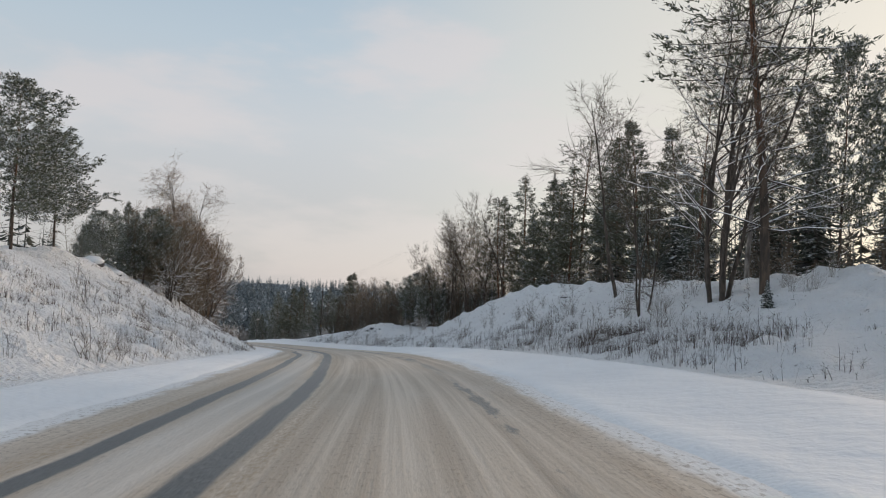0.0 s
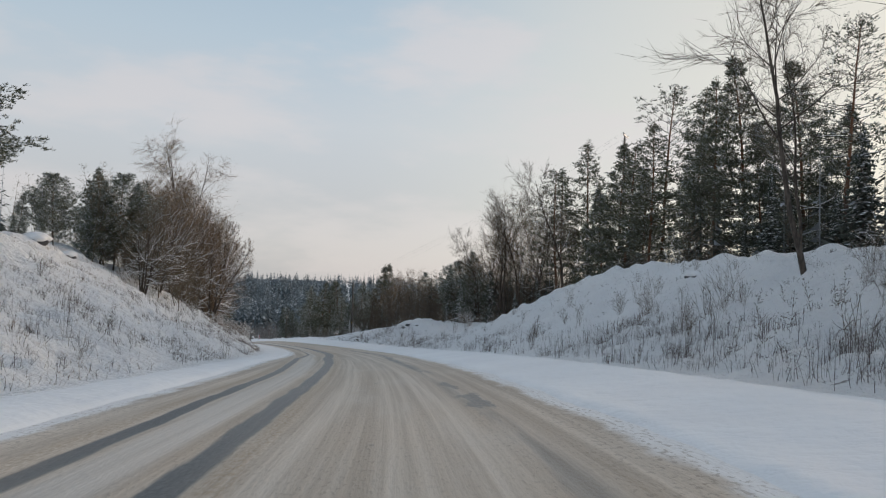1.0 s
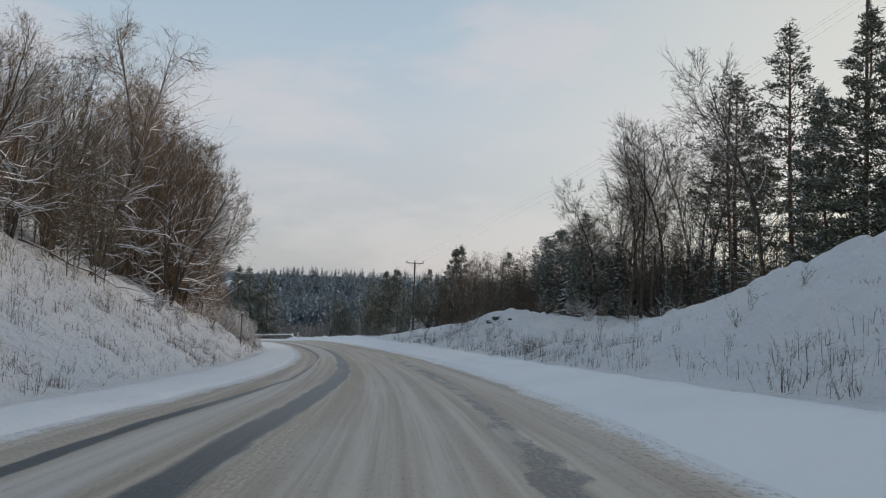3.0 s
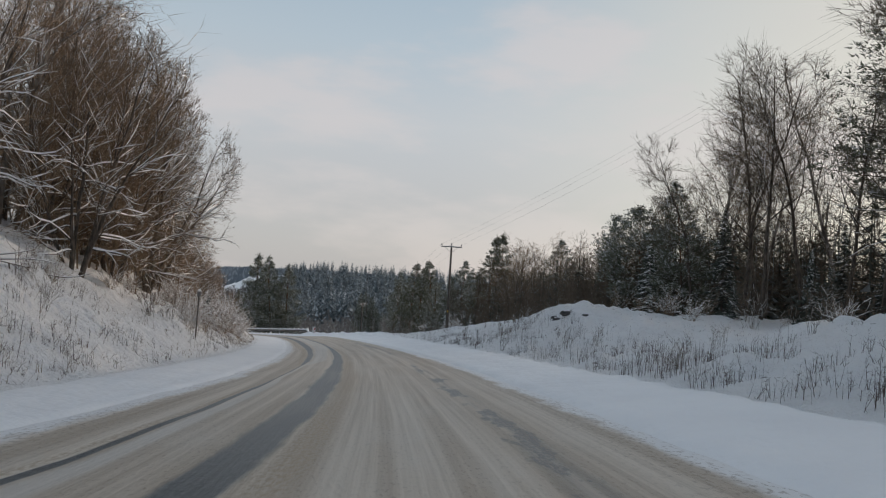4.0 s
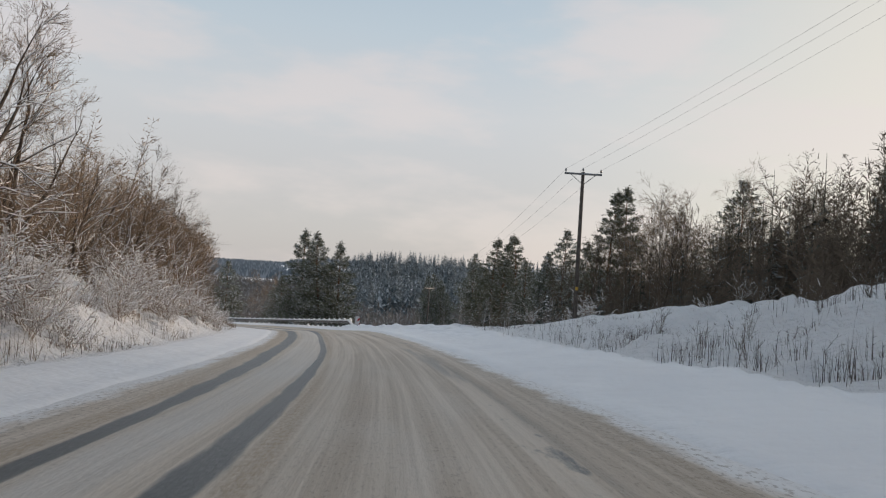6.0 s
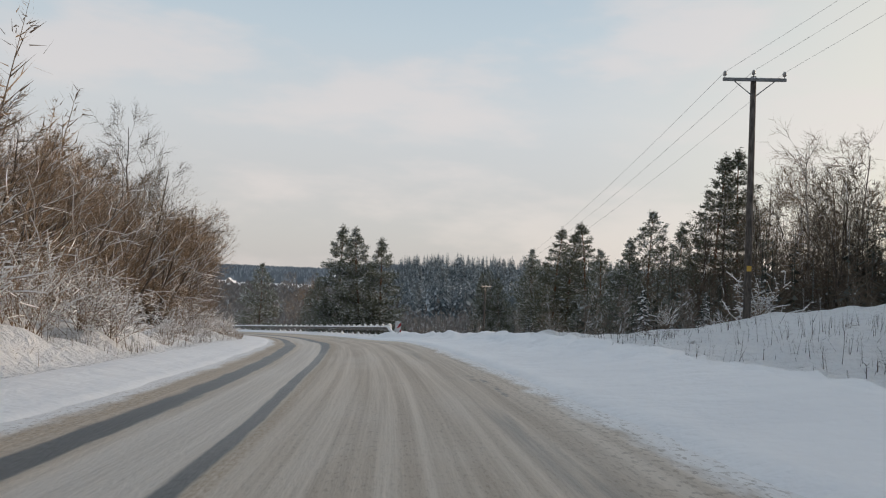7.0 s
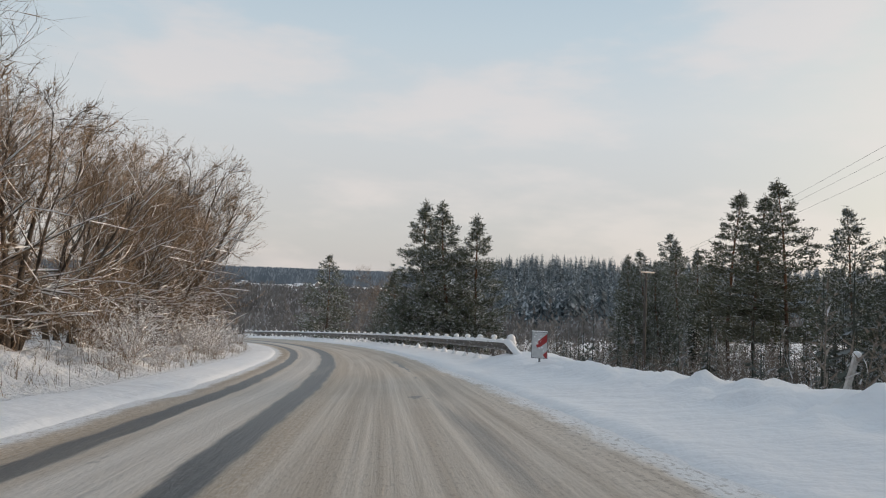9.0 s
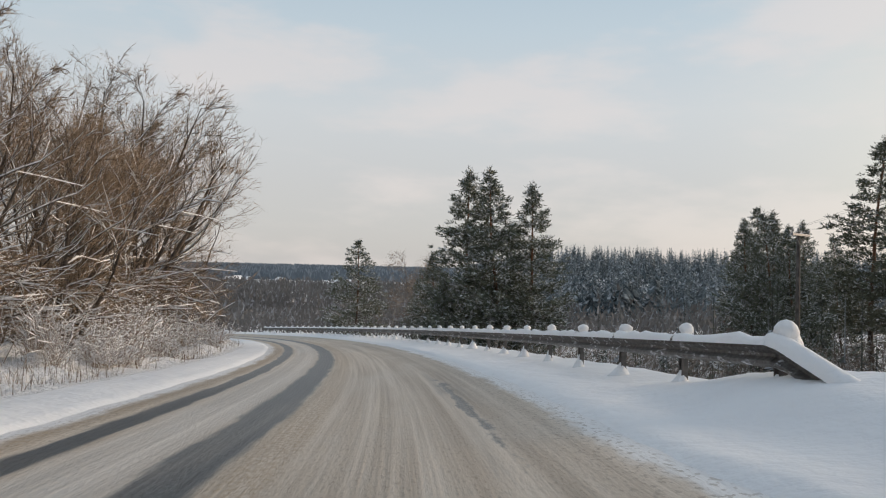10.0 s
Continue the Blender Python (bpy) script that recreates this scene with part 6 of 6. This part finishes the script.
brush_wood("brush_wood", "dark brown undergrowth of the wood behind the utility pole", 120, 132, 166, 21, 32, 4.0, 7.5, 121, TWIG_DARK, 170, 0.022)
brush_wood("brush_wood", "dense reddish brown thicket along the inside of the bend", 190, 122, 232, -26, -11.5, 4, 8, 106, TWIG, 150, 0.020)
brush_wood("brush_wood", "tall dense reddish brown thicket", 110, 148, 178, -25, -13, 6.5, 9.5, 118, TWIG, 190, 0.022)
brush_wood("brush_wood", "leafless undergrowth below the tall pines", 200, 30, 130, 23, 40, 2, 6, 107, TWIG_DARK, 90, 0.02)
back_wood("back_wood", "dark dense conifer wood behind the roadside pines", 420, 12, 132, 36, 80, 6, 14, 101)
back_wood("back_wood", "dark dense wood behind the utility pole", 250, 122, 182, 35, 64, 8.5, 13.5, 102)
back_wood("back_wood", "dark conifers mixed into the brown wood", 130, 126, 164, 25, 38, 5.5, 10.0, 114)
back_wood("back_wood", "dark conifers beside the utility pole", 90, 150, 180, 25, 38, 5.5, 9.5, 117)
back_wood("back_wood", "dark dense wood on the falling ground", 200, 180, 212, 33, 70, 5, 9, 111)
back_wood("back_wood", "dark young conifers behind the left bank", 110, 66, 130, -52, -25, 3, 8, 103)


# Added out of view: these trees keep the sun off the first stretch.
back_wood("back_wood", "unseen conifer wood added beside the start to shade the road", 120, -70, 14, 18, 50, 11, 17, 110)
back_wood("back_wood", "dark young conifers between the tall pines", 110, 48, 126, 27, 42, 6, 11, 108)
brush_wood("brush_wood", "dark leafless scrub behind the ploughed berm", 800, 150, 236, 8.0, 28, 1.2, 3.4, 112, LOW_SCRUB, 52, 0.022)
brush_wood("brush_wood", "grey brown scrub on the low ground past the rail", 620, 196, 300, 10.0, 62, 2.0, 4.6, 115, LOW_SCRUB, 60, 0.036)
brush_wood("brush_wood", "brown scrub below the pines on the falling ground", 420, 176, 250, 24, 66, 2.4, 5.2, 116, LOW_SCRUB, 64, 0.032)
back_wood("back_wood", "young conifers below the roadside berm", 190, 152, 235, 11, 34, 2.5, 6.0, 113)
brush_wood("brush_wood", "dark leafless scrub on the snowy bank", 34, 22, 48, 8.0, 12.5, 0.5, 1.3, 109, TWIG_DARK, 40, 0.009)


def far_thicket():
    rnd = random.Random(91)
    g = Geo()
    for k in range(6400):
        a, b = (rnd.uniform(262, 440), rnd.uniform(-80, 260)) if k % 3 == 0 else (rnd.uniform(290, 940), rnd.uniform(-420, 90))
        x, y = (-0.47 * a + 0.88 * b) / 0.9953, (0.88 * a + 0.47 * b) / 0.9953
        s, o = nearest(x, y)
        if o < 26 and s < 300:
            continue
        z = float(valley(np.array(x), np.array(y)))
        h = rnd.uniform(3, 7) * (1.9 if a > 440 else 1.15)
        e = (0.85 if a > 440 else 0.34) * rnd.uniform(0.8, 1.2)
        for j in range(24):
            c, t, r = rnd.random() * 6.28, math.acos(rnd.uniform(-0.7, 1)), rnd.random() ** 0.4
            m = Vector((x + 0.42 * h * r * math.sin(t) * math.cos(c), y + 0.42 * h * r * math.sin(t) * math.sin(c), z + h * (0.42 + 0.55 * r * math.cos(t))))
            up = Vector((rnd.gauss(0, 0.4), rnd.gauss(0, 0.4), 1)).normalized() * e * rnd.uniform(1.2, 2.6)
            w = Vector((rnd.gauss(0.88, 0.4), rnd.gauss(0.47, 0.4), 0)) * e * 0.5
            g.tri(m - w - up * 0.5, m + w - up * 0.5, m + up)
    ob = new("thicket", g.mesh("thicket"))
    ob.data.materials.append(HAZED_BUSH)
    tagged(ob, "grey brown leafless thicket on the valley floor, lightened for haze", "bushes", kind="stuff")


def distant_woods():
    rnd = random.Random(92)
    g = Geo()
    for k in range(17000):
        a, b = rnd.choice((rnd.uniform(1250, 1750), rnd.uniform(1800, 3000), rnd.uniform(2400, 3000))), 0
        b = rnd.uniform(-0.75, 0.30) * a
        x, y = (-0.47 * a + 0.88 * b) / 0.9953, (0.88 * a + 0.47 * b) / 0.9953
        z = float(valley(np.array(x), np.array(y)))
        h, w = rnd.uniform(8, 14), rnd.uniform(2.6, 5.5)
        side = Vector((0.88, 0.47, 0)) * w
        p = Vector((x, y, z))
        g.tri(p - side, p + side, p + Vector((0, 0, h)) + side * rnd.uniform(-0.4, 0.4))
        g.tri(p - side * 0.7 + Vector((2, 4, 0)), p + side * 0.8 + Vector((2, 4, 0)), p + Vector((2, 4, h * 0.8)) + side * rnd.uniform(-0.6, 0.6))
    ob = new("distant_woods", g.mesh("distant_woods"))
    ob.data.materials.append(HAZED_RIDGE)
    tagged(ob, "wooded ridge along the horizon with haze painted into its colour", "forest", kind="stuff")


def village_house(k, a, b, turn, w, l, h):
    x, y = (-0.47 * a + 0.88 * b) / 0.9953, (0.88 * a + 0.47 * b) / 0.9953
    z = float(valley(np.array(x), np.array(y)))
    root = thing("house", "small village house with a snow covered gable roof", "house", "village houses")
    m = pose(x, y, z, 0, 0, turn)
    wall = Geo()
    wall.box(m @ pose(0, 0, h / 2), w, l, h)
    for sy in (-1, 1):
        wall.tri(m @ Vector((-w / 2, sy * l / 2, h)), m @ Vector((w / 2, sy * l / 2, h)), m @ Vector((0, sy * l / 2, h + w * 0.45)))
    part("wall", wall, HOUSE_WALL, root)
    roof = Geo()
    for sx in (-1, 1):
        p = [Vector((sx * (w / 2 + 0.5), -l / 2 - 0.5, h - 0.4)), Vector((sx * (w / 2 + 0.5), l / 2 + 0.5, h - 0.4)), Vector((0, l / 2 + 0.5, h + w * 0.47)), Vector((0, -l / 2 - 0.5, h + w * 0.47))]
        roof.quad(*[m @ q for q in p])
        roof.quad(*[m @ (q - Vector((0, 0, 0.25))) for q in reversed(p)])
        roof.quad(m @ p[0], m @ p[1], m @ (p[1] - Vector((0, 0, 0.25))), m @ (p[0] - Vector((0, 0, 0.25))))
    part("roof", roof, SNOW, root, "white snow covered roof")


far_forest()
far_thicket()
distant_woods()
vr = random.Random(93)
for k in range(40):
    village_house(k, vr.uniform(820, 1180), vr.uniform(-300, -60), vr.uniform(0, 180), vr.uniform(5.5, 8), vr.uniform(7, 11), vr.uniform(2.6, 4))
